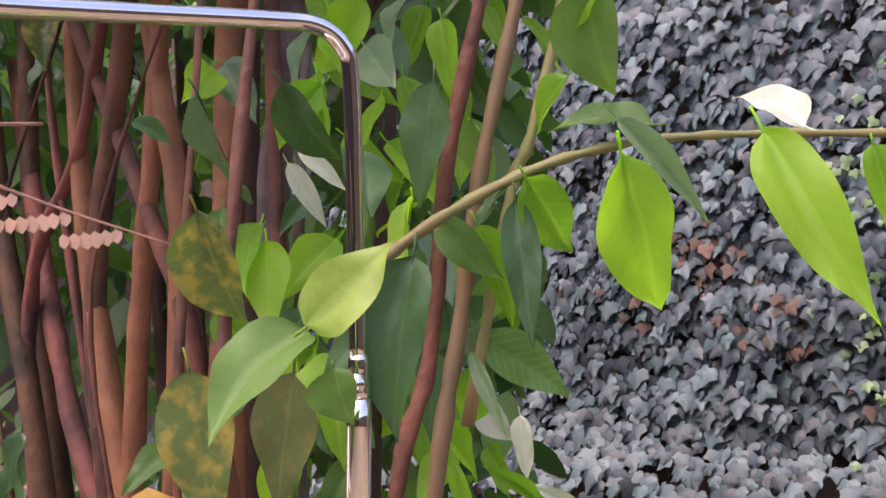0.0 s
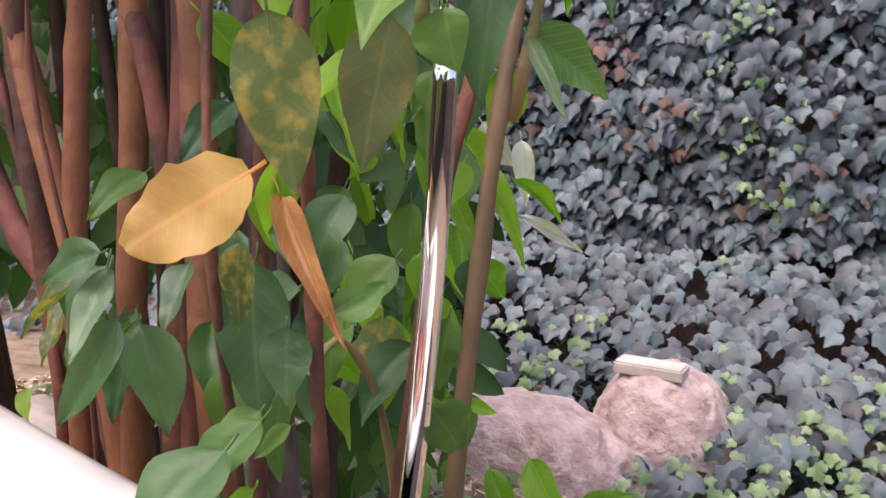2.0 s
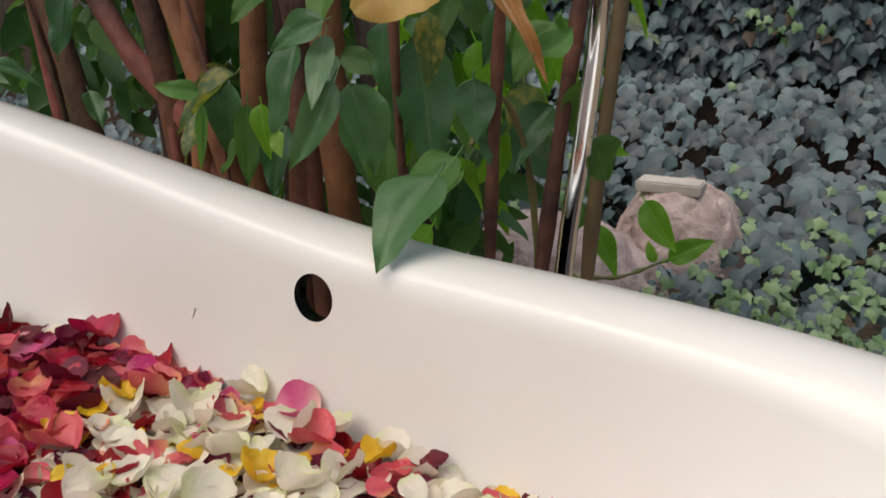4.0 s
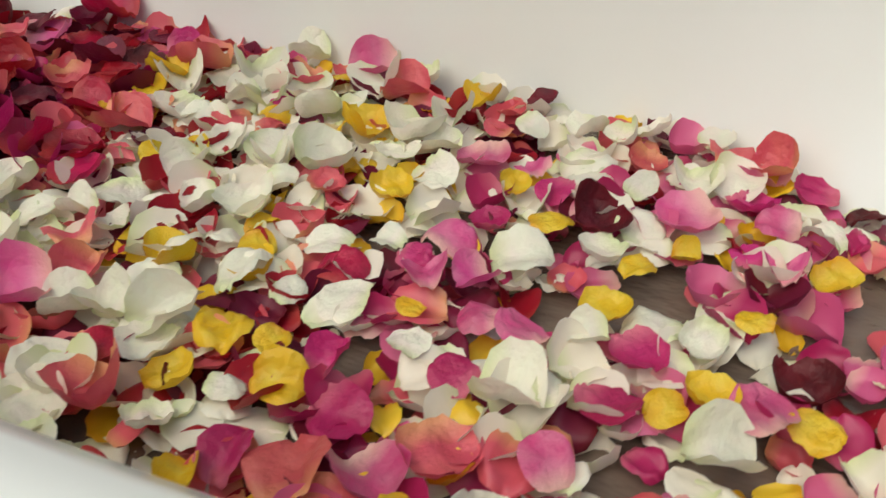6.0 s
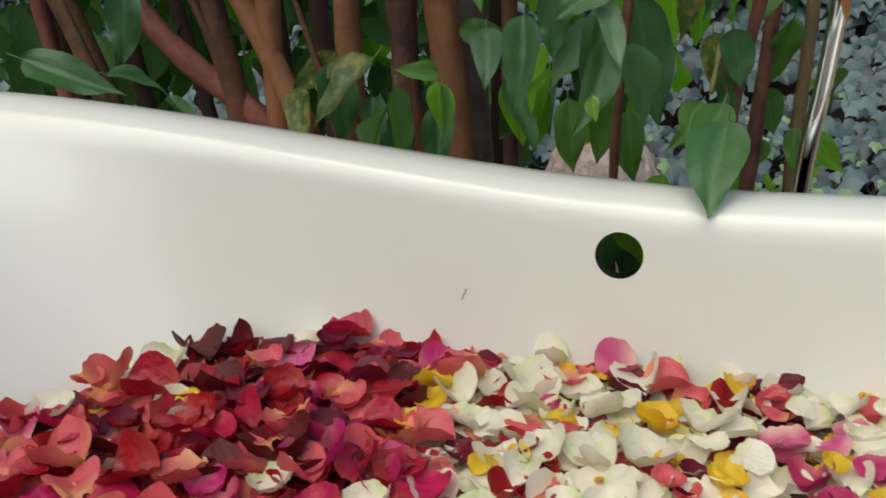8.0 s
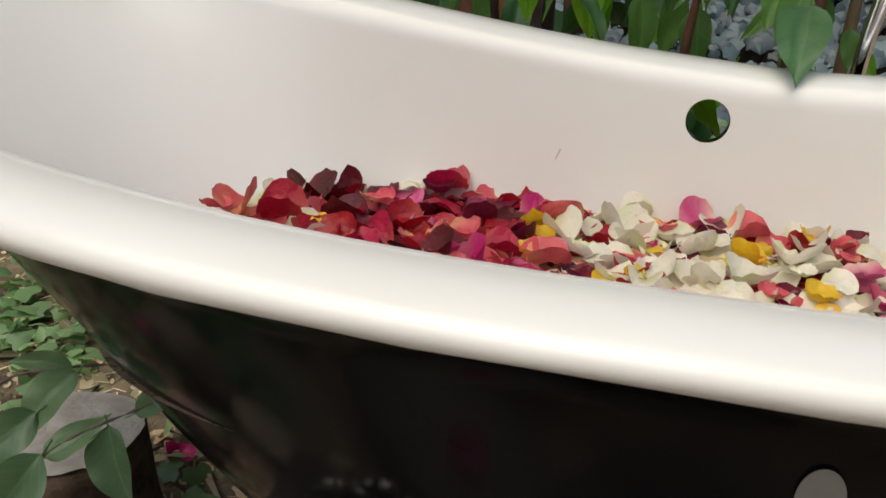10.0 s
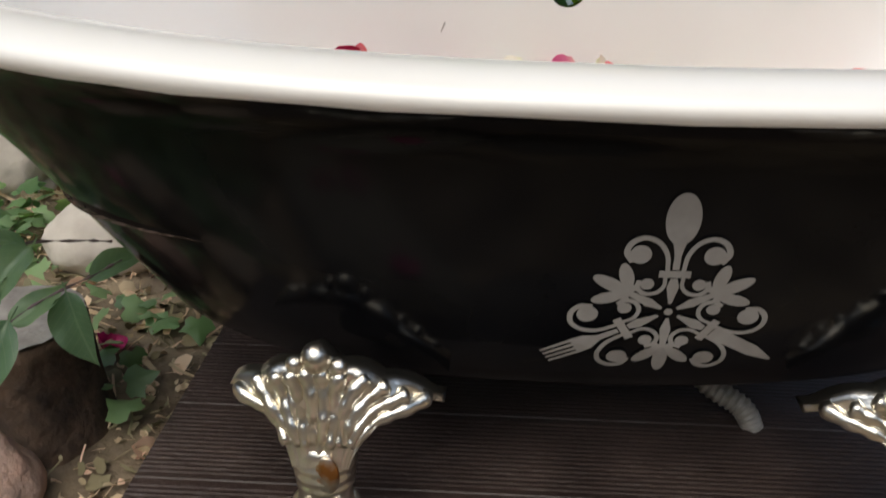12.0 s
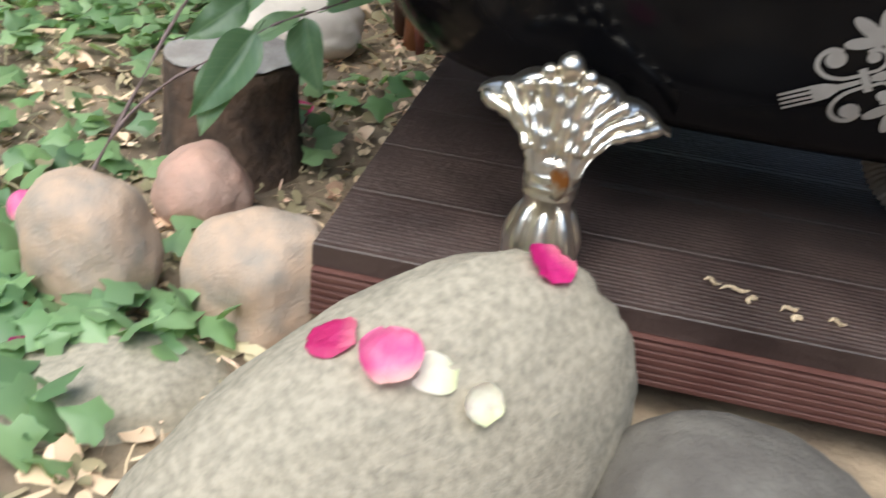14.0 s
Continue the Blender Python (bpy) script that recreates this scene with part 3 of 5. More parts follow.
def claw_foot(place, mirror, back):
    """An ornate cast foot: ball paw, ringed neck, and a leafy fan with a knob."""
    rings = []
    levels = [(0.0, 0.024, 0.024), (0.004, 0.036, 0.035), (0.012, 0.0425, 0.041), (0.024, 0.0420, 0.040), (0.042, 0.0365, 0.0345), (0.062, 0.0290, 0.028),
              (0.078, 0.0265, 0.0255), (0.083, 0.0295, 0.0285), (0.088, 0.0300, 0.029), (0.0905, 0.0275, 0.0268), (0.095, 0.0310, 0.030), (0.099, 0.0310, 0.030),
              (0.1015, 0.0285, 0.0275), (0.106, 0.0325, 0.031), (0.111, 0.0325, 0.031), (0.114, 0.030, 0.0285), (0.120, 0.035, 0.032), (0.128, 0.034, 0.028), (0.136, 0.028, 0.02)]
    M = 72
    for z, rx, ry in levels:
        ring = []
        for k in range(M):
            a = 2 * math.pi * k / M
            c, s = math.cos(a), math.sin(a)
            kx, ky = rx, ry
            if z < 0.08:
                g = abs(math.cos(2.5 * (a + math.pi / 2))) ** 0.6
                m = 0.74 + 0.30 * g if z < 0.066 else 0.93 + 0.08 * g
                kx, ky = rx * m, ry * m
            ring.append((kx * c * mirror, ky * s + 0.2 * max(0, z - 0.10), z))
        rings.append(ring)
    foot = empty("claw_foot", place, "", "")
    bm = bmesh.new()
    loft(bm, rings)
    part("paw_and_neck", bm, NICKEL, foot)
    bm = bmesh.new()
    # the leafy fan: radiating folds with a scalloped edge, wrapped round the bath's underside
    NP, NR = 97, 14
    front, backs = [], []
    for i in range(NP):
        phi = radians(-62 + 136 * i / (NP - 1))
        reach = 0.086 + 0.018 * (abs(phi) / 1.05) ** 3 + 0.004 * abs(math.cos(phi * 6.5)) + 0.008 * math.exp(-(phi / 0.16) ** 2)
        f, k = [], []
        for j in range(NR + 1):
            rho = reach * j / NR
            t = j / NR
            fold = 0.6 * abs(math.sin(phi * 6.5 + 1.57 + 0.7 * math.sin(t * 5) * (1 if phi > 0 else -1))) + 0.4 * abs(math.sin(phi * 15 + 1.2 * math.sin(t * 7)))
            bulge = 0.003 * math.sin(math.pi * t) + 0.009 * t ** 2.5 + 0.003 * (fold - 0.5) * (t * (1.25 - t)) ** 0.5 * 1.6 + 0.0035 * math.sin(t * 19 + abs(phi) * 6) * t
            swing = phi * (0.45 + 0.55 * t)
            x, z = math.sin(swing) * rho + 0.030 * math.sin(phi) * (1 - t), 0.113 + math.cos(swing) * rho * 1.06
            y = -0.026 + 0.36 * rho + 2.2 * x * x
            f.append(bm.verts.new((x * mirror, y - bulge, z)))
            k.append(bm.verts.new((x * mirror, y + 0.014, z)))
        front.append(f)
        backs.append(k)
    for sheet in (front, backs):
        for a, b in zip(sheet, sheet[1:]):
            for j in range(NR):
                bm.faces.new((a[j], a[j + 1], b[j + 1], b[j]))
    for a, b, c, d in zip(front, front[1:], backs, backs[1:]):
        bm.faces.new((a[-1], b[-1], d[-1], c[-1]))
    for f, k in ((front[0], backs[0]), (front[-1], backs[-1])):
        for j in range(NR):
            bm.faces.new((f[j], f[j + 1], k[j + 1], k[j]))
    part("fan", bm, NICKEL, foot)
    # rounded leaf lobes fanning out, with wavy ridges, and the knob on top
    for k in range(11):
        phi = radians(-58 + 12.6 * k)
        reach = 0.086 + 0.018 * (abs(phi) / 1.05) ** 3
        pts = []
        for t in (0.22, 0.42, 0.62, 0.82, 1.0):
            swing = phi * (0.45 + 0.55 * t) + 0.05 * math.sin(t * 6 + k)
            rho = reach * t
            x, z = math.sin(swing) * rho + 0.030 * math.sin(phi) * (1 - t), 0.113 + math.cos(swing) * rho * 1.06
            pts.append((x * mirror, -0.027 + 0.36 * rho + 2.2 * x * x - 0.008 * t ** 2.5 - 0.003 * math.sin(t * 9 + 2 * k), z))
        line = smooth_line(pts, 4)
        n = len(line) - 1
        bm = bmesh.new()
        tube(bm, line, [(0.0045 + 0.0042 * (i / n) + 0.0009 * math.sin(i * 1.6 + k)) * (1.0 if i < n else 0.55) for i in range(n + 1)], 12)
        part("leaf_lobe", bm, NICKEL, foot)
    for x, z, r, name in ((0.0, 0.214, 0.0145, "knob"), (-0.021, 0.206, 0.009, "bead"), (0.021, 0.205, 0.009, "bead")):
        bm = bmesh.new()
        bmesh.ops.create_uvsphere(bm, u_segments=18, v_segments=12, radius=r, matrix=Matrix.Translation((x * mirror, -0.004 + 2.2 * x * x, z)))
        part(name, bm, NICKEL, foot)
    # toes of the paw
    for k in range(5):
        a = radians(-90 + 46 * (k - 2))
        pts = [(math.cos(a) * r, math.sin(a) * r, z) for r, z in ((0.022, 0.072), (0.029, 0.052), (0.0345, 0.032), (0.034, 0.012))]
        bm = bmesh.new()
        tube(bm, smooth_line(pts, 4), [0.004, 0.006, 0.0078, 0.0088, 0.0096, 0.0102, 0.0106, 0.0108, 0.0108, 0.0106, 0.0100, 0.0088, 0.006], 14)
        part("toe", bm, NICKEL, foot)
    bm = bmesh.new()
    bmesh.ops.create_uvsphere(bm, u_segments=20, v_segments=12, radius=1)
    for v in bm.verts:
        v.co = (v.co.x * 0.012 + 0.008 * mirror, v.co.y * 0.004 - 0.0262, v.co.z * 0.020 + 0.106)
    ob = part("rust_patch", bm, RUST, None, "orange rust on the neck")
    ob.parent = foot
    foot.scale = (0.97, 1.0, 1.07)
    foot.rotation_euler = (0, 0, radians(180) if back else 0)
    foot.parent = tub
    return foot


claw_foot((-0.294, -0.300, 0), 1, False)
claw_foot((0.272, -0.292, 0), -1, False)
claw_foot((-0.294, 0.300, 0), -1, True)
claw_foot((0.272, 0.292, 0), 1, True)

# ribbed drain hose under the bath, into a hole in the deck
bm = bmesh.new()
line = smooth_line([(0.09, 0.02, 0.12), (0.10, 0.0, 0.07), (0.125, -0.03, 0.04), (0.165, -0.055, 0.022), (0.182, -0.062, -0.01)], 26)
tube(bm, line, [(0.0122, 0.0145, 0.0145, 0.0122)[i % 4] for i in range(len(line))], 14)
tagged(new("drain_hose", mesh_of(bm, "drain_hose", HOSE)), "pale ribbed plastic drain hose under the bathtub", "hose")

# water
bm = bmesh.new()
WL = 0.319
ring = []
for i in range(96):
    a = 2 * math.pi * (i + 0.5) / 96
    h = rim_height(*outline(a, 0.87, 0.83, 0.39))
    v = (WL - ZB) / (h - ZB)
    vs = [r[0] for r in LIP[::-1]]
    left, right, b = (float(np.interp(v, vs, [r[k] for r in LIP[::-1]])) for k in (1, 2, 3))
    x, y = outline(a, left - 0.001, right - 0.001, b - 0.001)
    ring.append(bm.verts.new((x, y, WL)))
bm.faces.new(ring)
tagged(new("bath_water", mesh_of(bm, "bath_water", WATER)), "clear bath water under floating rose petals", "water", kind="structure")

# ---- petals ----


def petal_template(seed):
    """A rose petal about one unit across: bent along and across, with a rolled rim, folds and fine creases."""
    rnd = random.Random(seed)
    rows, cols = 9, 9
    wide, notch = rnd.uniform(0.82, 1.15), rnd.uniform(0, 0.05)
    across = rnd.choice((-1, 1, 1)) * rnd.uniform(0.4, 1.7)
    length = rnd.choice((-1, 1, 1)) * rnd.uniform(0.3, 1.3)
    roll, twist = rnd.uniform(-1.2, 1.6), rnd.uniform(-0.35, 0.35)
    fold = rnd.choice((0, 0, 0, 0.4, -0.4, 0.6))
    off = rnd.uniform(-0.25, 0.25)
    vs, fs, along = [], [], []
    for i in range(rows + 1):
        v = 0.5 - 0.5 * math.cos(math.pi * (0.08 + 0.92 * i / rows))
        k = (v - 0.58) / (0.425 if v > 0.58 else 0.64)
        w = wide * 0.53 * math.sqrt(max(0.004, 1 - k * k))
        for j in range(cols + 1):
            u = j / cols * 2 - 1
            y = v - notch * max(0, 1 - 2.2 * abs(u)) * (v > 0.8) - 0.5
            a = u * w * across
            x, z = math.sin(a) / across, (1 - math.cos(a)) / across
            b = y * length
            y, z = math.sin(b) / length - z * math.sin(b) * 0.5, (1 - math.cos(b)) / length + z * math.cos(b)
            rim = max(0.0, math.hypot(u * w / (0.53 * wide), k) - 0.62)
            z += roll * rim * rim * 1.5 + twist * u * w * (v - 0.5) * 2
            z += fold * abs(u * w - off * (v - 0.4))
            crease = noise.noise(Vector((u * w * 4 + v, v * 3, seed * 3.7)))
            z += 0.16 * abs(crease) + 0.07 * noise.noise(Vector((u * w * 10, v * 8, seed * 1.7))) * (0.4 + rim * 3)
            vs.append((x + 0.05 * crease, y, z - 0.08))
            along.append(v - 0.5)
    for i in range(rows):
        for j in range(cols):
            a = i * (cols + 1) + j
            fs.append((a, a + 1, a + cols + 2, a + cols + 1))
    return np.array(vs), fs, np.array(along)


KINDS = 22
PETAL_T = [petal_template(s) for s in range(KINDS)]
PETAL_ME = {(c, k): as_mesh("petal", PETAL_T[k], m) for c, m in PETAL.items() for k in range(KINDS)}
PETAL_LABEL = {"red": "crimson rose petal", "burgundy": "dark burgundy rose petal", "coral": "coral pink rose petal", "pink": "pale pink rose petal",
               "magenta": "bright magenta rose petal", "cream": "cream white rose petal", "yellow": "golden yellow rose petal"}
rnd = random.Random(11)


def petal_colour(x, y, low=False):
    """Reds and corals heap up at the raised end, creams lie in the middle, pinks and yellows at the low end."""
    heads = noise.noise(Vector((x * 8, y * 8, 7)))
    if x < -0.225 + 0.16 * y + 0.07 * noise.noise(Vector((x * 7, y * 7, 0))):
        table = (("red", 0.32), ("coral", 0.30), ("burgundy", 0.11), ("magenta", 0.09), ("yellow", 0.05), ("cream", 0.06), ("pink", 0.04))
    elif x < 0.10 and low:
        table = (("cream", 0.52), ("red", 0.17), ("burgundy", 0.08), ("coral", 0.14), ("yellow", 0.09))
    elif x < 0.10:
        table = (("cream", 0.66 + 0.25 * heads), ("coral", 0.12), ("yellow", 0.11), ("red", 0.05), ("burgundy", 0.03), ("magenta", 0.04), ("pink", 0.1))
    else:
        table = (("cream", 0.40 + 0.3 * heads), ("pink", 0.14), ("magenta", 0.15), ("yellow", 0.12), ("burgundy", 0.09), ("coral", 0.09), ("red", 0.1))
    r, acc = rnd.random(), 0
    for c, w in table:
        acc += w
        if r < acc:
            return c
    return table[0][0]


def in_bath(x, y, margin=0.03):
    left, right, b = 0.520 - margin, 0.588 - margin, 0.276 - margin
    a = left if x < CX else right
    n = POWER + 0.5 if x > CX else POWER
    return (abs(x - CX) / a) ** n + (abs(y) / b) ** n < 1


# the heap's height, cell by cell, on which each petal comes to rest
CELL = 0.006
heap = np.full((int(1.4 / CELL), int(0.7 / CELL)), WL + 0.001)
heap += 0.010 * np.clip((-0.24 - (np.arange(heap.shape[0]) * CELL - 0.8)) / 0.12, 0, 1)[:, None]


def settle(k, x, y, size, tilt, firm, top):
    """Drop a petal on the heap and give its pose."""
    m = (Euler((rnd.gauss(0, tilt), rnd.gauss(0, tilt), rnd.uniform(0, 6.28))).to_matrix().to_4x4()
         @ Matrix.Diagonal((size * rnd.uniform(0.85, 1.12), size, size * rnd.uniform(0.75, 1.1), 1)))
    p = PETAL_T[k][0] @ np.array(m.to_3x3()).T
    i, j = ((p[:, 0] + x + 0.8) / CELL).astype(int), ((p[:, 1] + y + 0.35) / CELL).astype(int)
    z = min(float(np.percentile(heap[i, j] - p[:, 2], firm)), WL + top)
    np.maximum.at(heap, (i, j), np.minimum(p[:, 2] + z + 0.0008, WL + top + 0.010))
    return Matrix.Translation((x, y, z)) @ m


def petal_size(c, x):
    base = {"yellow": 0.034, "cream": 0.043, "pink": 0.044, "magenta": 0.042}.get(c, 0.042)
    return base * rnd.uniform(0.72, 1.28) * (0.76 if x > 0.06 else 0.85 if x > -0.2 else 1.0)


# the lower petals, joined by colour
under = {c: [] for c in PETAL}
spots, tries = [], 0
while len(spots) < 1300 and tries < 14000:
    tries += 1
    x, y = rnd.uniform(-0.64, 0.50), rnd.uniform(-0.29, 0.29)
    if not in_bath(x, y, 0.006) or any((x - a) ** 2 + (y - b) ** 2 < 0.0118 ** 2 for a, b in spots):
        continue
    if x > 0.06 and y < 0.12 and noise.noise(Vector((x * 16, y * 16, 2))) > (0.2 if x > 0.2 else 0.4):
        continue
    spots.append((x, y))
    c, k = petal_colour(x, y, True), rnd.randrange(KINDS)
    under[c].append((k, settle(k, x, y, petal_size(c, x), 0.15, 76, 0.020 + 0.012 * max(0.0, min(1.0, (-0.24 - x) / 0.12)))))
for c, poses in under.items():
    if poses:
        tagged(new("floating_petals", joined("floating_petals", PETAL_T, poses, PETAL[c])), PETAL_LABEL[c] + "s floating thickly on the bath water", "petals",
               "petals in the bath", "stuff")

# the petals lying on top, one by one
YELLOWS = [(-0.22, 0.144), (0.193, 0.083), (0.258, -0.003), (0.046, -0.108), (-0.029, -0.065), (0.265, 0.047), (-0.004, 0.149), (0.344, 0.025), (0.144, -0.044),
           (0.332, -0.049), (0.014, -0.025), (0.103, -0.132)]
PINKS = [(0.142, -0.014), (0.217, -0.036), (0.352, 0.075), (0.361, -0.05), (-0.099, -0.133), (0.265, -0.127), (0.17, -0.005)]
CREAMS = [(0.086, 0.109), (-0.028, -0.089), (-0.22, -0.058), (-0.138, -0.041), (0.058, -0.003), (0.275, 0.165), (0.189, 0.03), (0.215, -0.072), (0.345, -0.085), (0.102, -0.054)]
CORALS = [(-0.076, 0.122), (0.292, 0.209), (0.211, -0.146), (0.33, 0.205)]


def single(c, x, y, size, tilt):
    k = rnd.randrange(KINDS)
    ob = new("petal", PETAL_ME[(c, k)])
    ob.matrix_basis = settle(k, x, y, size, tilt, 93, 0.031 + 0.022 * max(0.0, min(1.0, (-0.24 - x) / 0.12)))
    tagged(ob, PETAL_LABEL[c] + " floating among others in the bath", "petal", "petals in the bath")


placed = [s for group in (YELLOWS, PINKS, CREAMS, CORALS) for s in group]
tries = 0
while len(placed) < 297 and tries < 9000:
    tries += 1
    x, y = rnd.uniform(-0.64, 0.49), rnd.uniform(-0.28, 0.28)
    if not in_bath(x, y, 0.012) or min((x - a) ** 2 + (y - b) ** 2 for a, b in placed) < 0.0255 ** 2:
        continue
    if x > 0.06 and y < 0.12 and noise.noise(Vector((x * 16, y * 16, 2))) > (0.14 if x > 0.2 else 0.4):
        continue
    placed.append((x, y))
    c = petal_colour(x, y)
    single(c, x, y, petal_size(c, x) * 1.06, 0.18)
for c, group in (("yellow", YELLOWS), ("pink", PINKS), ("cream", CREAMS), ("coral", CORALS)):
    for x, y in group:
        single(c, x, y, petal_size(c, x) * 1.1, 0.2)

# ---- shrub with red stems behind the bath ----
shrub = empty("shrub", (-0.5, 0.95, GROUND), "tall leafy shrub with many reddish brown stems behind the bathtub", "shrub")
shrub.location = (0, 0, 0)
rnd = random.Random(5)


def stem(points, r0, r1, mat, parent=shrub, sides=10, name="stem"):
    line = smooth_line(points, 5)
    bm = bmesh.new()
    tube(bm, line, [r0 + (r1 - r0) * i / (len(line) - 1) + 0.0012 * math.sin(i * 2.3) for i in range(len(line))], sides, 0.22)
    return part(name, bm, mat, parent)


TRUNKS = (
    ((-0.55, 0.74, -0.15), (-0.535, 0.72, 0.486), (-0.52, 0.72, 0.977), (-0.531, 0.72, 1.125), (-0.652, 0.74, 1.425), (-0.75, 0.75, 1.9)),
    ((-0.69, 0.74, -0.15), (-0.669, 0.72, 0.624), (-0.645, 0.72, 0.98), (-0.62, 0.73, 1.3), (-0.60, 0.75, 1.9)),
    ((-0.50, 0.74, -0.15), (-0.587, 0.72, 0.386), (-0.823, 0.72, 0.984), (-0.95, 0.74, 1.4), (-1.1, 0.78, 1.9)),
    ((-0.33, 0.78, -0.15), (-0.357, 0.72, 0.438), (-0.387, 0.72, 0.864), (-0.42, 0.74, 1.3), (-0.45, 0.78, 1.9)),
    ((-0.48, 0.76, -0.15), (-0.657, 0.74, 0.426), (-0.887, 0.74, 0.65), (-1.1, 0.76, 0.95), (-1.4, 0.8, 1.5)),
    ((-0.47, 0.80, -0.15), (-0.457, 0.74, 0.276), (-0.432, 0.74, 0.915), (-0.42, 0.76, 1.4), (-0.40, 0.80, 1.9)))
TRUNKS_B = (
    ((-0.40, 0.74, -0.15), (-0.43, 0.74, 0.4), (-0.478, 0.72, 0.865), (-0.61, 0.72, 1.09), (-0.96, 0.74, 1.5), (-1.2, 0.76, 1.8)),
    ((-0.72, 0.80, -0.15), (-0.76, 0.72, 0.65), (-0.81, 0.72, 1.01), (-0.72, 0.72, 1.38), (-0.66, 0.74, 1.9)),
    ((-1.02, 0.80, -0.15), (-1.12, 0.74, 0.6), (-1.08, 0.72, 1.015), (-0.88, 0.72, 1.24), (-0.80, 0.74, 1.6)),
    ((-0.90, 0.78, -0.15), (-1.015, 0.72, 0.58), (-1.226, 0.72, 1.075), (-1.4, 0.74, 1.5), (-1.5, 0.76, 1.9)),
    ((-1.10, 0.90, -0.15), (-1.17, 0.80, 0.7), (-1.25, 0.78, 1.2), (-1.3, 0.78, 1.9)),
    ((-0.28, 0.74, -0.15), (-0.274, 0.72, 0.457), (-0.265, 0.72, 0.796), (-0.27, 0.72, 1.05), (-0.30, 0.72, 1.7)))
for pts, r in zip(TRUNKS + TRUNKS_B, (0.020, 0.018, 0.020, 0.025, 0.021, 0.022, 0.016, 0.020, 0.014, 0.022, 0.023, 0.012)):
    stem(pts, r * 1.12, r * 0.85, LITBARK if pts in TRUNKS[:4] else BARK, sides=12)
# rear stems, coloured dark to stand for the shade between the trunks
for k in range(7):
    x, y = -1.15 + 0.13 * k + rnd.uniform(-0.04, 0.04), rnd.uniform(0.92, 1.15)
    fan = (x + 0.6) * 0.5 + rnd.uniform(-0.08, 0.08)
    stem([(x, y, -0.16), (x + fan * 0.3, y, 0.5), (x + fan * 0.8, y + 0.02, 1.1), (x + fan * 1.4, y + 0.05, 2.0)], rnd.uniform(0.014, 0.024), 0.012, SHADEDBARK)
stem([(-0.66, 0.70, -0.15), (-0.745, 0.72, 0.503), (-0.863, 0.72, 0.879), (-1.0, 0.72, 1.3), (-1.15, 0.75, 1.7)], 0.010, 0.007, BARK)
stem([(-0.36, 0.92, -0.15), (-0.36, 0.82, 0.6), (-0.338, 0.76, 1.07), (-0.298, 0.76, 1.338), (-0.27, 0.78, 1.9)], 0.026, 0.021, BARKG)
stem([(-0.27, 0.82, -0.15), (-0.28, 0.78, 0.5), (-0.265, 0.75, 0.955), (-0.246, 0.75, 1.3), (-0.23, 0.77, 1.7)], 0.009, 0.007, BARKG)
stem([(0.03, 0.60, -0.15), (0.07, 0.57, 0.4), (0.106, 0.585, 0.790), (0.114, 0.623, 0.916), (0.115, 0.647, 1.106), (0.149, 0.670, 1.310), (0.18, 0.70, 1.6)], 0.0095, 0.0075, BARK)
stem([(0.10, 0.63, -0.15), (0.125, 0.585, 0.4), (0.146, 0.597, 0.794), (0.146, 0.629, 0.939), (0.153, 0.655, 1.104), (0.189, 0.678, 1.302), (0.22, 0.70, 1.6)], 0.0088, 0.0075, BROWNSTEM)
stem([(0.13, 0.66, 0.85), (0.162, 0.692, 1.083), (0.182, 0.699, 1.139), (0.215, 0.722, 1.307), (0.24, 0.74, 1.5)], 0.0065, 0.0055, GREENSTEM)
stem([(0.112, 0.53, 0.93), (0.126, 0.525, 0.989), (0.154, 0.554, 1.031), (0.194, 0.616, 1.076), (0.241, 0.674, 1.108), (0.297, 0.731, 1.125), (0.369, 0.812, 1.132), (0.50, 0.92, 1.130)], 0.006, 0.0038, GREENSTEM)
stem([(0.02, 0.56, -0.15), (0.04, 0.50, 0.45), (0.085, 0.43, 0.75), (0.10, 0.40, 0.95), (0.08, 0.46, 1.4)], 0.008, 0.005, BARK)
stem([(-0.10, 0.60, -0.15), (-0.09, 0.52, 0.45), (-0.06, 0.45, 0.80), (-0.09, 0.50, 1.4)], 0.007, 0.004, BARK)
stem([(0.06, 0.62, -0.15), (0.05, 0.60, 0.45), (0.04, 0.53, 0.64), (0.030, 0.47, 0.60)], 0.005, 0.003, GREENSTEM)
stem([(0.0, 0.80, -0.15), (0.0, 0.805, 0.30), (0.022, 0.812, 0.336), (0.075, 0.835, 0.344), (0.131, 0.863, 0.372), (0.187, 0.887, 0.398)], 0.004, 0.002, GREENSTEM)
for k in range(2):
    x = -0.95 + 0.35 * k + rnd.uniform(-0.04, 0.04)
    stem([(x, 0.70, -0.15), (x + 0.04, 0.64, 0.5), (x + rnd.uniform(-0.1, 0.1), 0.62, 1.0), (x + rnd.uniform(-0.2, 0.2), 0.66, 1.5)], 0.0055, 0.003, BARK, sides=7)
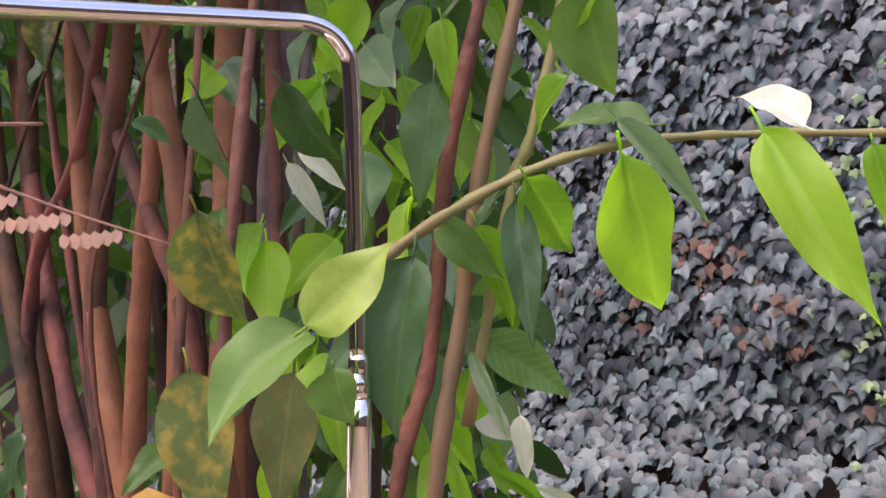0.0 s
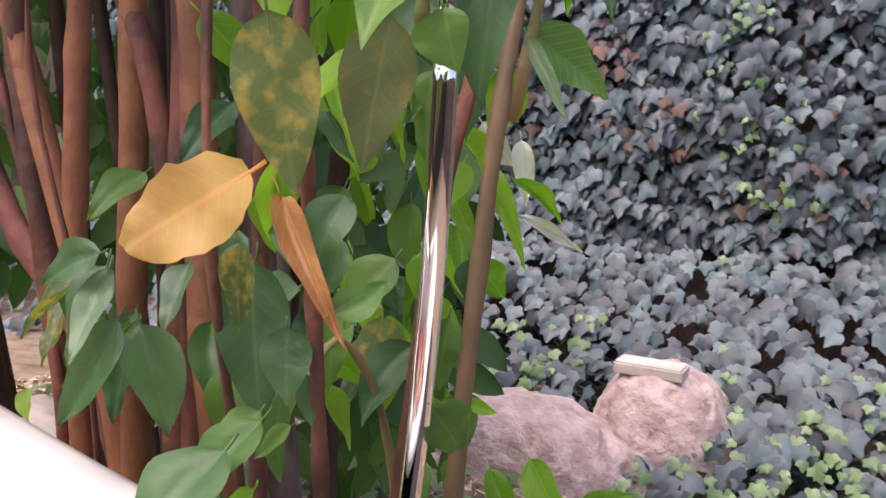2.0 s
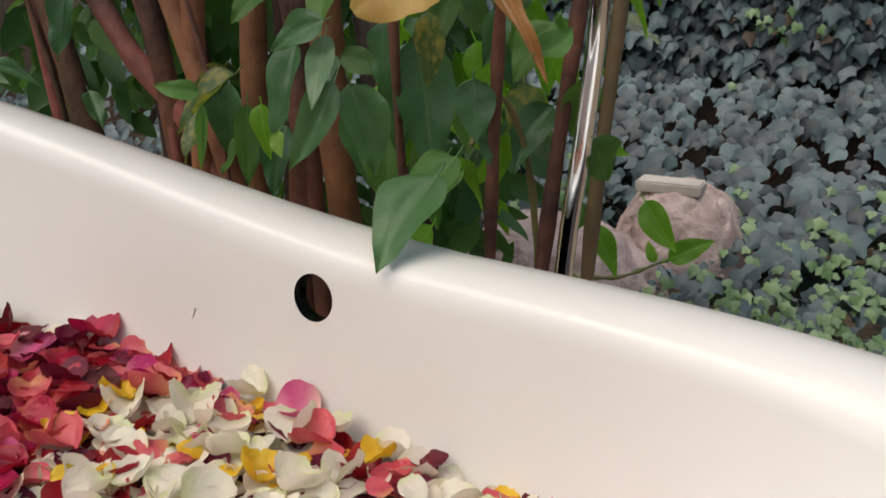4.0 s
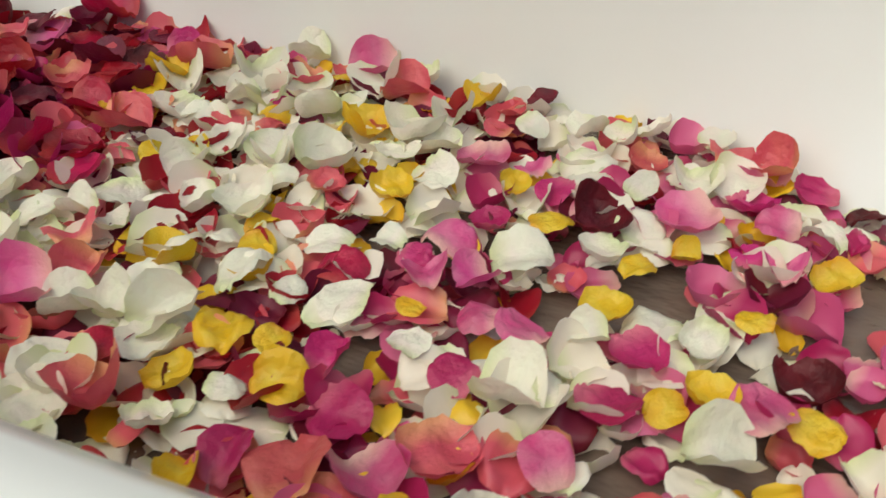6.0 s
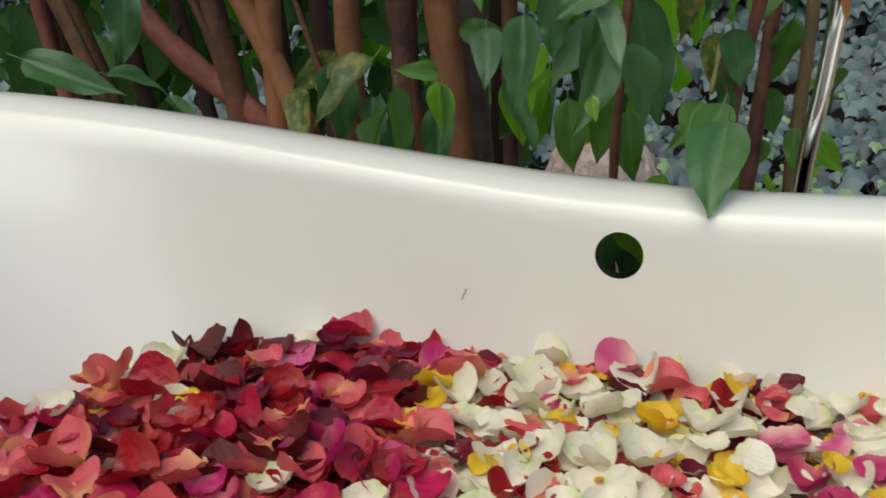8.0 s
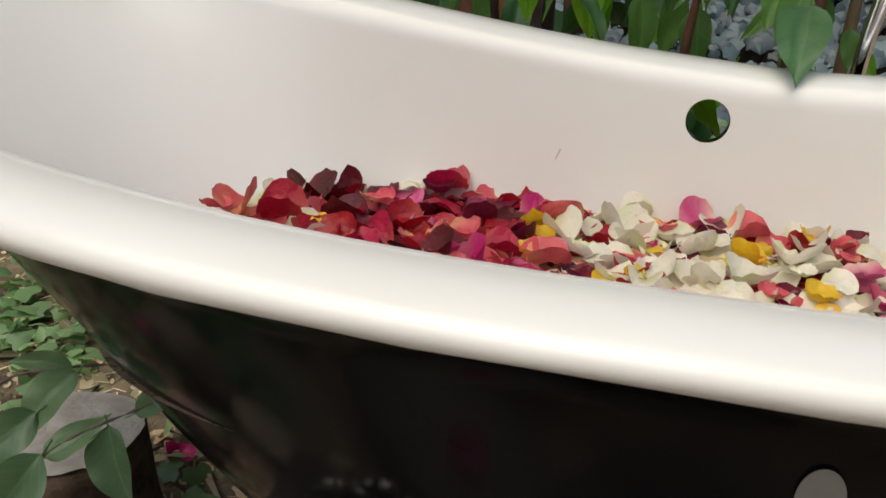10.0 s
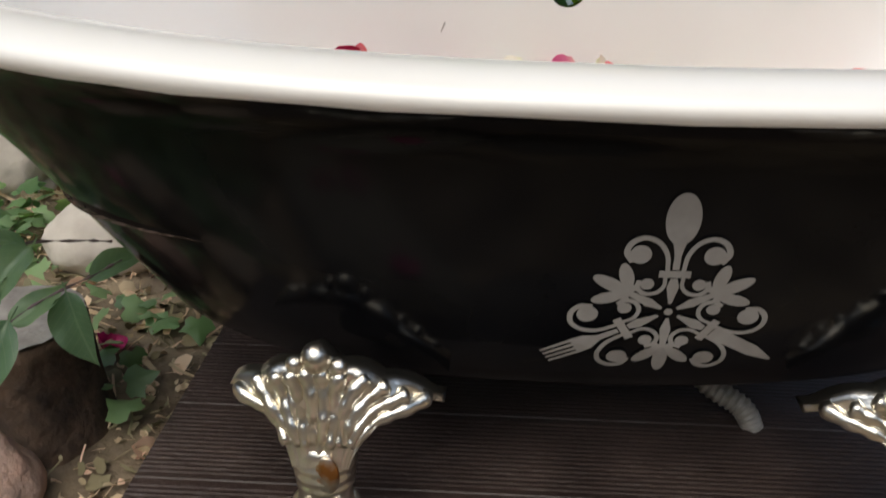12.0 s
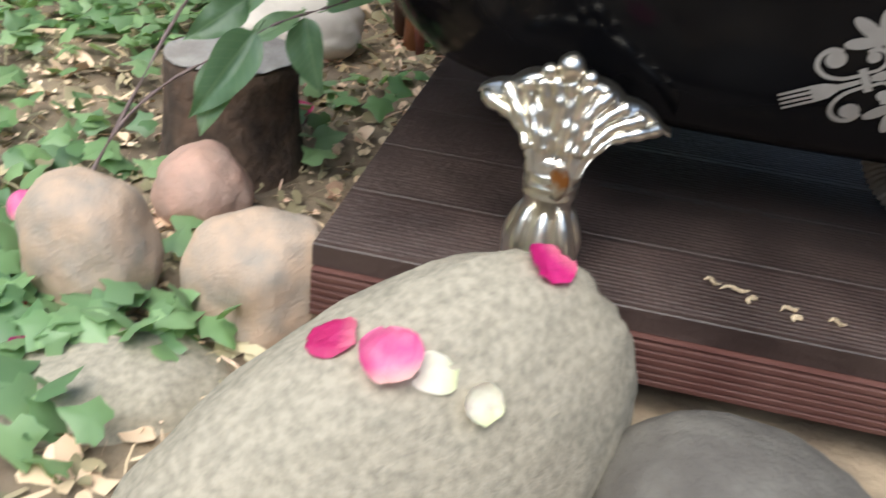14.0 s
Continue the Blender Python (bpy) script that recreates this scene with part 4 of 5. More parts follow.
# the leaves that hang in front of the stems, turned to the open side
for base, tip, width, mat in (
        ((0.252, 0.366, 0.966), (0.306, 0.389, 1.023), 0.64, LEAFY), ((0.240, 0.377, 0.962), (0.245, 0.290, 0.908), 0.52, LEAF),
        ((0.205, 0.428, 0.930), (0.214, 0.435, 0.886), 0.92, LEAF), ((0.133, 0.355, 1.048), (0.118, 0.405, 0.952), 0.50, SPECK),
        ((0.092, 0.373, 0.926), (0.112, 0.382, 0.793), 0.48, SPECK), ((0.190, 0.527, 1.016), (0.200, 0.485, 0.868), 0.43, LEAFD),
        ((0.166, 0.420, 0.925), (0.142, 0.418, 0.812), 0.50, OLIVE), ((0.064, 0.384, 0.809), (-0.018, 0.328, 0.747), 0.70, YELLOW),
        ((0.087, 0.393, 0.793), (0.170, 0.369, 0.700), 0.20, DRIED), ((0.339, 0.616, 1.096), (0.329, 0.705, 0.954), 0.40, LEAFB),
        ((0.234, 0.624, 1.087), (0.243, 0.691, 1.017), 0.55, LEAFB), ((0.134, 0.675, 0.938), (0.193, 0.750, 0.876), 0.46, VEINED),
        ((0.105, 0.700, 0.905), (0.067, 0.722, 0.827), 0.50, LEAFB), ((0.099, 0.669, 0.812), (0.155, 0.658, 0.710), 0.17, LEAFB),
        ((0.088, 0.742, 0.787), (0.124, 0.820, 0.735), 0.20, LEAFB), ((-0.016, 0.948, 0.720), (0.040, 1.045, 0.664), 0.16, PALELIT),
        ((0.158, 0.633, 0.927), (0.207, 0.627, 0.852), 0.18, LEAFG), ((0.043, 0.752, 0.689), (0.048, 0.811, 0.636), 0.50, LEAFB),
        ((0.222, 0.624, 1.067), (0.251, 0.611, 0.935), 0.26, LEAFD), ((0.157, 0.644, 1.049), (0.188, 0.666, 0.951), 0.38, LEAFB),
        ((-0.066, 0.345, 0.735), (-0.122, 0.320, 0.707), 0.55, LEAFD), ((-0.078, 0.360, 0.719), (-0.050, 0.300, 0.657), 0.32, LEAFG),
        ((-0.079, 0.369, 0.673), (-0.095, 0.312, 0.589), 0.40, LEAFD), ((-0.064, 0.379, 0.670), (-0.027, 0.377, 0.577), 0.52, LEAFD),
        ((-0.001, 0.434, 0.742), (0.002, 0.424, 0.665), 0.44, SPECK), ((0.051, 0.438, 0.676), (0.064, 0.424, 0.614), 0.70, LEAFD),
        ((0.124, 0.425, 0.794), (0.120, 0.390, 0.740), 0.60, LEAFD), ((0.150, 0.380, 0.714), (0.173, 0.418, 0.737), 0.55, LEAF),
        ((0.161, 0.495, 0.615), (0.165, 0.545, 0.560), 0.66, LEAF), ((0.120, 0.579, 0.671), (0.102, 0.587, 0.585), 0.50, LEAF),
        ((0.462, 0.676, 1.111), (0.400, 0.688, 1.155), 0.48, PALELIT), ((0.434, 0.667, 1.110), (0.524, 0.646, 0.969), 0.32, LEAFB),
        ((0.318, 0.642, 1.131), (0.388, 0.673, 1.044), 0.20, LEAFG), ((0.516, 0.659, 1.090), (0.527, 0.668, 1.032), 0.60, LEAFB)):
    leaf(shrub, base, tip, width, mat, random.Random(str(tip)).uniform(-0.2, 0.2), (0.52, -0.78, 0.34))
leaf(shrub, (0.307, 0.718, 1.136), (0.228, 0.667, 1.148), 0.420, LEAF)
leaf(shrub, (0.142, 0.602, 1.185), (0.112, 0.605, 1.066), 0.500, LEAFD)
leaf(shrub, (0.150, 0.596, 1.052), (0.196, 0.639, 0.996), 0.450, LEAF)
leaf(shrub, (0.204, 0.635, 1.088), (0.173, 0.617, 1.042), 0.400, LEAFD)
leaf(shrub, (-0.001, 0.530, 1.194), (-0.016, 0.618, 1.112), 0.400, LEAFD)
leaf(shrub, (-0.002, 0.436, 1.169), (-0.030, 0.500, 1.066), 0.500, LEAFD)
leaf(shrub, (-0.137, 0.653, 1.155), (-0.104, 0.704, 1.104), 0.300, PALELIT)
leaf(shrub, (-0.192, 0.679, 1.144), (-0.169, 0.725, 1.062), 0.300, PALELIT)
leaf(shrub, (-0.187, 0.466, 1.169), (-0.168, 0.508, 1.149), 0.500, LEAFD)
leaf(shrub, (0.273, 0.657, 1.260), (0.279, 0.696, 1.161), 0.600, LEAF)
leaf(shrub, (0.286, 0.663, 1.264), (0.253, 0.661, 1.220), 0.600, LEAFB)
leaf(shrub, (0.007, 0.653, 1.115), (-0.024, 0.634, 1.030), 0.500, LEAF)
leaf(shrub, (0.088, 0.715, 1.169), (0.062, 0.778, 1.080), 0.500, LEAF)
leaf(shrub, (0.235, 0.688, 1.188), (0.171, 0.695, 1.138), 0.500, LEAFB)
leaf(shrub, (0.012, 0.890, 0.823), (0.027, 0.884, 0.741), 0.350, PALELIT)
leaf(shrub, (-0.028, 0.861, 0.843), (0.010, 0.882, 0.788), 0.600, PALELIT)
leaf(shrub, (-0.178, 0.429, 0.700), (-0.185, 0.373, 0.599), 0.400, LEAFD)
leaf(shrub, (0.045, 0.416, 0.599), (0.023, 0.341, 0.535), 0.450, LEAF)
leaf(shrub, (0.022, 0.436, 0.596), (0.007, 0.398, 0.558), 0.600, LEAF)
leaf(shrub, (0.100, 0.521, 0.730), (0.071, 0.481, 0.672), 0.600, LEAF)
leaf(shrub, (0.030, 0.527, 0.741), (0.023, 0.506, 0.680), 0.500, LEAFD)
leaf(shrub, (0.133, 0.588, 0.591), (0.165, 0.603, 0.581), 0.400, LEAFB)
leaf(shrub, (-0.078, 0.285, 0.633), (-0.073, 0.278, 0.608), 0.600, LEAFY)
leaf(shrub, (0.116, 0.616, 0.720), (0.122, 0.609, 0.673), 0.500, LEAFD)
leaf(shrub, (-0.257, 0.353, 0.634), (-0.254, 0.337, 0.561), 0.200, LEAF)
leaf(shrub, (-0.260, 0.352, 0.647), (-0.295, 0.316, 0.660), 0.500, LEAF)
leaf(shrub, (0.092, 0.636, 0.575), (0.108, 0.627, 0.513), 0.700, LEAF)
leaf(shrub, (0.126, 0.537, 0.545), (0.127, 0.521, 0.491), 0.500, LEAF)
leaf(shrub, (0.045, 0.793, 0.431), (0.088, 0.785, 0.361), 0.400, LEAFB)
leaf(shrub, (0.136, 0.859, 0.375), (0.194, 0.885, 0.408), 0.500, LEAFB)
leaf(shrub, (0.118, 0.852, 0.369), (0.104, 0.857, 0.400), 0.500, LEAFB)
leaf(shrub, (0.049, 0.465, 0.628), (0.060, 0.461, 0.582), 0.500, LEAFD)
leaf(shrub, (0.011, 0.486, 0.566), (-0.017, 0.460, 0.535), 0.400, LEAF)
leaf(shrub, (-0.177, 0.597, 0.716), (-0.179, 0.586, 0.623), 0.500, LEAFD)
leaf(shrub, (-0.230, 0.628, 0.604), (-0.231, 0.606, 0.500), 0.500, LEAFB)
leaf(shrub, (-0.103, 0.552, 0.698), (-0.112, 0.529, 0.554), 0.400, LEAFD)
leaf(shrub, (-0.062, 0.504, 0.709), (-0.024, 0.480, 0.554), 0.450, LEAFD)
leaf(shrub, (-0.347, 0.714, 0.652), (-0.264, 0.729, 0.634), 0.500, LEAF)
leaf(shrub, (0.026, 0.598, 0.652), (0.041, 0.584, 0.570), 0.600, SPECK)
leaf(shrub, (-0.730, 0.384, 0.645), (-0.668, 0.421, 0.625), 0.350, LEAFD)
leaf(shrub, (0.092, 0.638, 0.506), (0.089, 0.629, 0.470), 0.600, LEAF)
leaf(shrub, (0.154, 0.690, 0.505), (0.203, 0.676, 0.450), 0.500, LEAFB)
leaf(shrub, (-0.122, 0.620, 0.568), (-0.074, 0.619, 0.510), 0.500, LEAFD)
leaf(shrub, (-0.318, 0.510, 0.609), (-0.307, 0.501, 0.536), 0.500, LEAFB)
leaf(shrub, (0.050, 0.372, 0.588), (0.038, 0.276, 0.520), 0.56, LEAFD, 0.1)
for base, tip in (((-0.10, 0.50, 0.455), (-0.095, 0.49, 0.345)), ((-0.135, 0.53, 0.44), (-0.13, 0.52, 0.33)), ((-0.065, 0.54, 0.42), (-0.075, 0.53, 0.32))):
    leaf(shrub, base, tip, 0.55, LEAFD)

# the shrub's other leaves, hanging round the stems
for lo, hi, count, mats, size in (
        ((-0.28, 0.60, 0.50), (0.10, 1.25, 1.50), 135, (LEAFD, LEAF, LEAFB, LEAFB, LEAFG), 0.11),
        ((-1.15, 1.20, 0.2), (-0.25, 1.9, 1.7), 75, (LEAFD, LEAF, LEAFB, LEAFB), 0.13),
        ((-1.3, 0.55, 1.45), (0.0, 1.4, 2.2), 60, (LEAFD, LEAF, SPECK), 0.14),
        ((-0.95, 0.56, 0.55), (-0.2, 0.70, 0.80), 13, (LEAFD, LEAFD, LEAF, SPECK), 0.12)):
    made = 0
    while made < count:
        p = Vector([rnd.uniform(a, b) for a, b in zip(lo, hi)])
        if p.x > 0.05 - 0.62 * (p.y - 0.7):
            continue
        made += 1
        L = size * rnd.uniform(0.75, 1.15)
        d = Vector((rnd.gauss(0, 0.5), rnd.gauss(-0.2, 0.5), -0.75)).normalized() * L
        leaf(shrub, tuple(p), tuple(p + d), rnd.uniform(0.38, 0.55), rnd.choice(mats), rnd.uniform(-1.0, 1.0))

# the shrub's thick back, joined with an unseen crown added overhead for shade
SIMPLE = []
for q in range(4):
    vs = [(0, 0, 0)]
    for v in (0.18, 0.42, 0.68, 0.88):
        w = 0.25 * math.sin(math.pi * v ** 0.8) ** 0.8
        vs += [(-w, v, 0.05 * w - 0.1 * q * v * v * 0.5), (0, v, -0.03 - 0.1 * q * v * v * 0.5), (w, v, 0.05 * w - 0.1 * q * v * v * 0.5)]
    vs.append((0, 1, -0.05 - 0.05 * q))
    fs = [(0, 2, 1), (0, 3, 2)] + [f for k in (1, 4, 7) for f in ((k, k + 1, k + 4, k + 3), (k + 1, k + 2, k + 5, k + 4))] + [(10, 11, 13), (11, 12, 13)]
    SIMPLE.append((np.array(vs), fs))
poses = []
for lo, hi, count in (((-1.4, 0.35, 1.55), (0.15, 1.6, 2.4), 1000), ((-1.0, -0.35, 1.75), (-0.1, 0.45, 2.6), 600), ((-2.3, 0.9, 0.4), (-1.25, 1.8, 2.0), 900), ((-2.3, 0.45, 1.05), (-1.35, 1.0, 2.2), 620), ((-1.3, 1.15, 0.0), (-0.25, 1.9, 1.7), 800)):
    made = 0
    while made < count:
        p = Vector([rnd.uniform(a, b) for a, b in zip(lo, hi)])
        if p.x > 0.20 - 0.62 * (p.y - 0.7) or (lo[2] < 0.5 and p.x > 0.05 - 0.62 * (p.y - 0.7)):
            continue
        made += 1
        d = Vector((rnd.gauss(0, 0.6), rnd.gauss(-0.1, 0.6), -0.7)).normalized() * rnd.uniform(0.09, 0.15)
        poses.append((rnd.randrange(4), aim(p, p + d, rnd.uniform(-1.2, 1.2), rnd.uniform(0.4, 0.55))))
crown = new("crown", joined("crown", SIMPLE, poses, CROWN))
crown.parent = shrub
tagged(crown, "dense green foliage behind, and an unseen crown added overhead for shade", kind="stuff")

# a dried fern frond
fern = empty("fern_frond", (0, 0, 0), "dried pinkish brown fern frond hanging among the stems", "fern")
FERN = [Vector(p) for p in ((-0.04, 0.31, 1.130), (0.091, 0.163, 1.094), (0.209, 0.131, 1.068), (0.217, 0.166, 1.054), (0.226, 0.217, 1.036), (0.243, 0.272, 1.018))]
line = smooth_line(FERN, 6)
bm = bmesh.new()
tube(bm, line, [0.0016 - 0.0011 * i / len(line) for i in range(len(line))], 6)
part("midrib", bm, FROND, fern)
bm = bmesh.new()
vs = [bm.verts.new(p) for p in ((0, 0, 0), (0.0045, 0.003, 0), (0.005, 0.008, 0.001), (0.0025, 0.0115, 0), (-0.0015, 0.009, -0.001), (-0.002, 0.003, 0))]
bm.faces.new(vs)
leaflet = mesh_of(bm, "leaflet", FROND)
for k, i in enumerate(range(9, len(line) - 2, 3)):
    p = line[i]
    run = 0.084 - 0.007 * k
    n = int(run / 0.0062)
    for q in range(n):
        at = p + Vector((-0.70, -0.69, -0.10)) * (0.003 + q * 0.0062)
        s = 0.55 + 0.55 * math.sin(math.pi * (q + 1.5) / (n + 2)) ** 0.7
        piece("leaflet", leaflet, fern, Matrix.Translation(at) @ Euler((radians(78), 0, radians(44 + rnd.uniform(-10, 10)))).to_matrix().to_4x4() @ Matrix.Diagonal((s * 1.1, -s * 0.85, s, 1)))

# ---- chrome shower pipe ----
pipe = empty("shower_pipe", (0, 0, 0), "bent chrome shower riser pipe with a joint among the leaves", "pipe")
bm = bmesh.new()
top = [(0.167, -0.019, 1.126), (0.167, 0.094, 1.145), (0.165, 0.263, 1.173), (0.169, 0.394, 1.194), (0.179, 0.433, 1.195), (0.184, 0.455, 1.181), (0.183, 0.464, 1.153), (0.176, 0.474, 1.04), (0.175, 0.478, 0.925)]
tube(bm, smooth_line(top, 7), 0.0072, 18)
part("upper_tube", bm, CHROME, pipe)
bm = bmesh.new()
tube(bm, smooth_line([(0.175, 0.478, 0.936), (0.175, 0.4785, 0.923), (0.175, 0.479, 0.910), (0.175, 0.479, 0.898)], 3), [0.0072, 0.0086, 0.0090, 0.0090, 0.0083, 0.0090, 0.0094, 0.0094, 0.0090, 0.0085], 18)
bmesh.ops.create_uvsphere(bm, u_segments=16, v_segments=10, radius=0.0088, matrix=Matrix.Translation((0.178, 0.474, 0.912)))
part("joint", bm, CHROME, pipe)
bm = bmesh.new()
tube(bm, smooth_line([(0.175, 0.479, 0.900), (0.168, 0.483, 0.765), (0.152, 0.492, 0.612), (0.132, 0.500, 0.42), (0.115, 0.505, GROUND - 0.02)], 6), 0.0102, 18)
part("lower_tube", bm, CHROME, pipe, "wider lower chrome tube")

# ---- stones by the far wall ----
rock("porous_boulder", (-0.74, 2.44, -0.47), (0.42, 0.30, 0.44), LAVA, "pinkish porous volcanic boulder by the ivy wall", 3, 0.15, 0.04, 20, pits=11)
rock("porous_boulder", (-0.45, 2.78, -0.34), (0.27, 0.25, 0.365), LAVA, "pinkish porous volcanic boulder with a pale slab on top", 8, 0.10, 0.035, 70, pits=9)
bm = bmesh.new()
bmesh.ops.create_cube(bm, size=1)
bmesh.ops.scale(bm, vec=(0.235, 0.10, 0.042), verts=bm.verts)
bmesh.ops.bevel(bm, geom=bm.edges[:], offset=0.006, segments=2, affect="EDGES")
slab = new("stone_slab", mesh_of(bm, "stone_slab", SLAB, False))
slab.matrix_basis = pose(-0.47, 2.72, 0.006, 2, -1, 4)
tagged(slab, "pale flat stone block lying on a boulder", "slab")

# ---- stones, stump and twig beside the bath ----
big = rock("boulder", (-0.385, -0.594, -0.092), (0.292, 0.118, 0.178), ROCK, "large smooth grey boulder with fallen petals in front of the deck", 5, 0.06, 0.032, 50.5, lean=-22, tip=-24.7)
rock("boulder", (-0.06, -0.515, -0.155), (0.155, 0.12, 0.148), SHADEDROCK, "grey rounded boulder below the deck, coloured dark for shade", 9, 0.06, 0.02, 0, lean=12)
rock("stone", (-0.612, -0.325, -0.10), (0.085, 0.075, 0.116), TAN, "tan and grey rounded stone against the deck corner", 12, 0.22, 0.02, 30)
rock("stone", (-0.815, -0.355, -0.07), (0.086, 0.075, 0.10), TAN, "tan rounded stone standing among ivy", 15, 0.2, 0.02, -20)
rock("stone", (-0.772, -0.140, -0.085), (0.066, 0.058, 0.075), PINKROCK, "pinkish rounded stone by the stump", 21, 0.2, 0.02, 0)
rock("stone", (-0.705, -0.50, -0.155), (0.135, 0.10, 0.075), ROCK, "flat grey stone among ivy leaves", 24, 0.16, 0.02, 30)
rock("stone", (-0.905, 0.60, -0.075), (0.135, 0.09, 0.085), SLAB, "pale tan stone on dry leaves", 27, 0.15, 0.02, 15)
rock("boulder", (-1.38, 1.02, -0.05), (0.19, 0.17, 0.20), SLAB, "pale grey weathered boulder on the garden soil", 30, 0.2, 0.05, 0)

stump = empty("tree_stump", (-0.805, 0.045, GROUND), "sawn tree stump with dark bark and weathered grey top", "stump")
bm = bmesh.new()
rings = []
for i in range(9):
    t = i / 8
    rings.append([((0.098 + 0.03 * (1 - t) ** 3) * (1 + 0.10 * noise.noise(Vector((math.cos(a) * 1.5, math.sin(a) * 1.5, t * 0.8))) + 0.035 * noise.noise(Vector((math.cos(a) * 8, math.sin(a) * 8, t * 2)))) * math.cos(a),
                   (0.098 + 0.03 * (1 - t) ** 3) * (1 + 0.10 * noise.noise(Vector((math.cos(a) * 1.5, math.sin(a) * 1.5, t * 0.8))) + 0.035 * noise.noise(Vector((math.cos(a) * 8, math.sin(a) * 8, t * 2)))) * math.sin(a),
                   -0.02 + 0.195 * t) for a in [2 * math.pi * k / 56 for k in range(56)]])
loft(bm, rings)
part("bark", bm, STUMPBARK, stump)
bm = bmesh.new()
top_rings = []
for s in (1.0, 0.98, 0.8, 0.5, 0.2, 0.02):
    top_rings.append([(x * s * 0.985, y * s * 0.985, 0.181 + 0.003 * noise.noise(Vector((x * 30 * s, y * 30 * s, 4)))) for x, y, _ in rings[-1]])
loft(bm, top_rings, caps=False)
part("cut_top", bm, STUMPTOP, stump, "weathered grey sawn top")

sapling = empty("sapling", (0, 0, 0), "thin leafy twig with broad green leaves beside the stump", "sapling")
stem([(-0.90, -0.30, GROUND), (-0.84, -0.25, 0.02), (-0.793, -0.192, 0.082), (-0.734, -0.131, 0.118), (-0.686, -0.087, 0.149), (-0.631, -0.049, 0.169), (-0.597, -0.028, 0.183)], 0.0026, 0.0012, BARKG, sapling, 7, "twig")
stem([(-0.84, -0.25, 0.02), (-0.78, -0.11, 0.19), (-0.715, -0.052, 0.210), (-0.665, 0.004, 0.192), (-0.635, 0.03, 0.18)], 0.0022, 0.0012, BARKG, sapling, 7, "twig")
leaf(sapling, (-0.654, -0.067, 0.157), (-0.621, -0.097, 0.067), 0.500, LEAFG)
leaf(sapling, (-0.699, -0.121, 0.147), (-0.754, -0.208, 0.056), 0.450, LEAFG)
leaf(sapling, (-0.708, -0.108, 0.132), (-0.655, -0.061, 0.171), 0.450, LEAFG)
leaf(sapling, (-0.630, -0.051, 0.166), (-0.562, -0.009, 0.194), 0.420, LEAFG)
leaf(sapling, (-0.704, -0.047, 0.206), (-0.765, -0.076, 0.226), 0.400, LEAFG)
leaf(sapling, (-0.689, -0.061, 0.213), (-0.736, -0.117, 0.149), 0.500, LEAFG)
leaf(sapling, (-0.721, -0.094, 0.178), (-0.782, -0.155, 0.132), 0.500, LEAFG)
leaf(sapling, (-0.734, -0.134, 0.112), (-0.746, -0.195, 0.025), 0.500, LEAFG)

for base, tip, w in (((-0.155, 0.57, 0.575), (-0.142, 0.55, 0.475), 0.5), ((-0.105, 0.60, 0.58), (-0.118, 0.58, 0.48), 0.45), ((-0.075, 0.56, 0.56), (-0.066, 0.54, 0.468), 0.5),
                     ((-0.878, 0.40, 0.665), (-0.726, 0.405, 0.622), 0.36)):
    leaf(shrub, base, tip, w, LEAF if base[0] > -0.5 else LEAFD)
leaf(shrub, (-0.075, 0.385, 0.475), (-0.030, 0.365, 0.425), 0.5, LEAFB)
leaf(shrub, (-0.02, 0.47, 0.50), (-0.055, 0.45, 0.43), 0.5, LEAFB)

# fallen petals


def top_of(ob, x, y):
    """The place and slope of a rock's upper side at x, y."""
    m = ob.matrix_basis
    v = min((v for v in ob.data.vertices if (m.to_3x3() @ v.normal).z > 0.1), key=lambda v: ((m @ v.co).x - x) ** 2 + ((m @ v.co).y - y) ** 2)
    return (m @ v.co).z, (m.to_3x3() @ v.normal).normalized()


rnd = random.Random(3)
for c, x, y, z, size, rx, ry, rz in (("magenta", -0.277, -0.456, 0.094, 0.050, 0, 0, 80), ("magenta", -0.436, -0.593, 0.083, 0.046, 0, 0, 150), ("pink", -0.384, -0.606, 0.087, 0.050, 0, 0, 10),
                                     ("cream", -0.349, -0.598, 0.085, 0.040, 0, 0, 70), ("cream", -0.307, -0.601, 0.082, 0.034, 0, 0, 20), ("magenta", -0.77, 0.23, -0.105, 0.045, 10, 20, 40),
                                     ("red", -0.85, 0.06, 0.056, 0.05, 10, 0, 60), ("pink", -0.93, -0.30, -0.06, 0.045, 40, 0, 30), ("red", -0.84, -0.46, -0.10, 0.045, 20, 20, 10), ("magenta", -0.79, -0.53, -0.10, 0.045, 20, 0, 70)):
    ob = new("petal", PETAL_ME[(c, rnd.randrange(KINDS))])
    if z > 0.05:
        z, slope = top_of(big, x, y)
        ob.matrix_basis = (Matrix.Translation(Vector((x, y, z)) + slope * 0.006) @ slope.to_track_quat("Z", "Y").to_matrix().to_4x4() @ pose(0, 0, 0, 0, 0, rz)
                           @ Matrix.Diagonal((size, size, size * 0.6, 1)))
        tagged(ob, PETAL_LABEL[c] + " fallen on the grey boulder", "petal", "fallen petals")
        continue
    ob.matrix_basis = pose(x, y, z, rx, ry, rz) @ Matrix.Diagonal((size, size, size, 1))
    tagged(ob, PETAL_LABEL[c] + " fallen on the ground", "petal", "fallen petals")

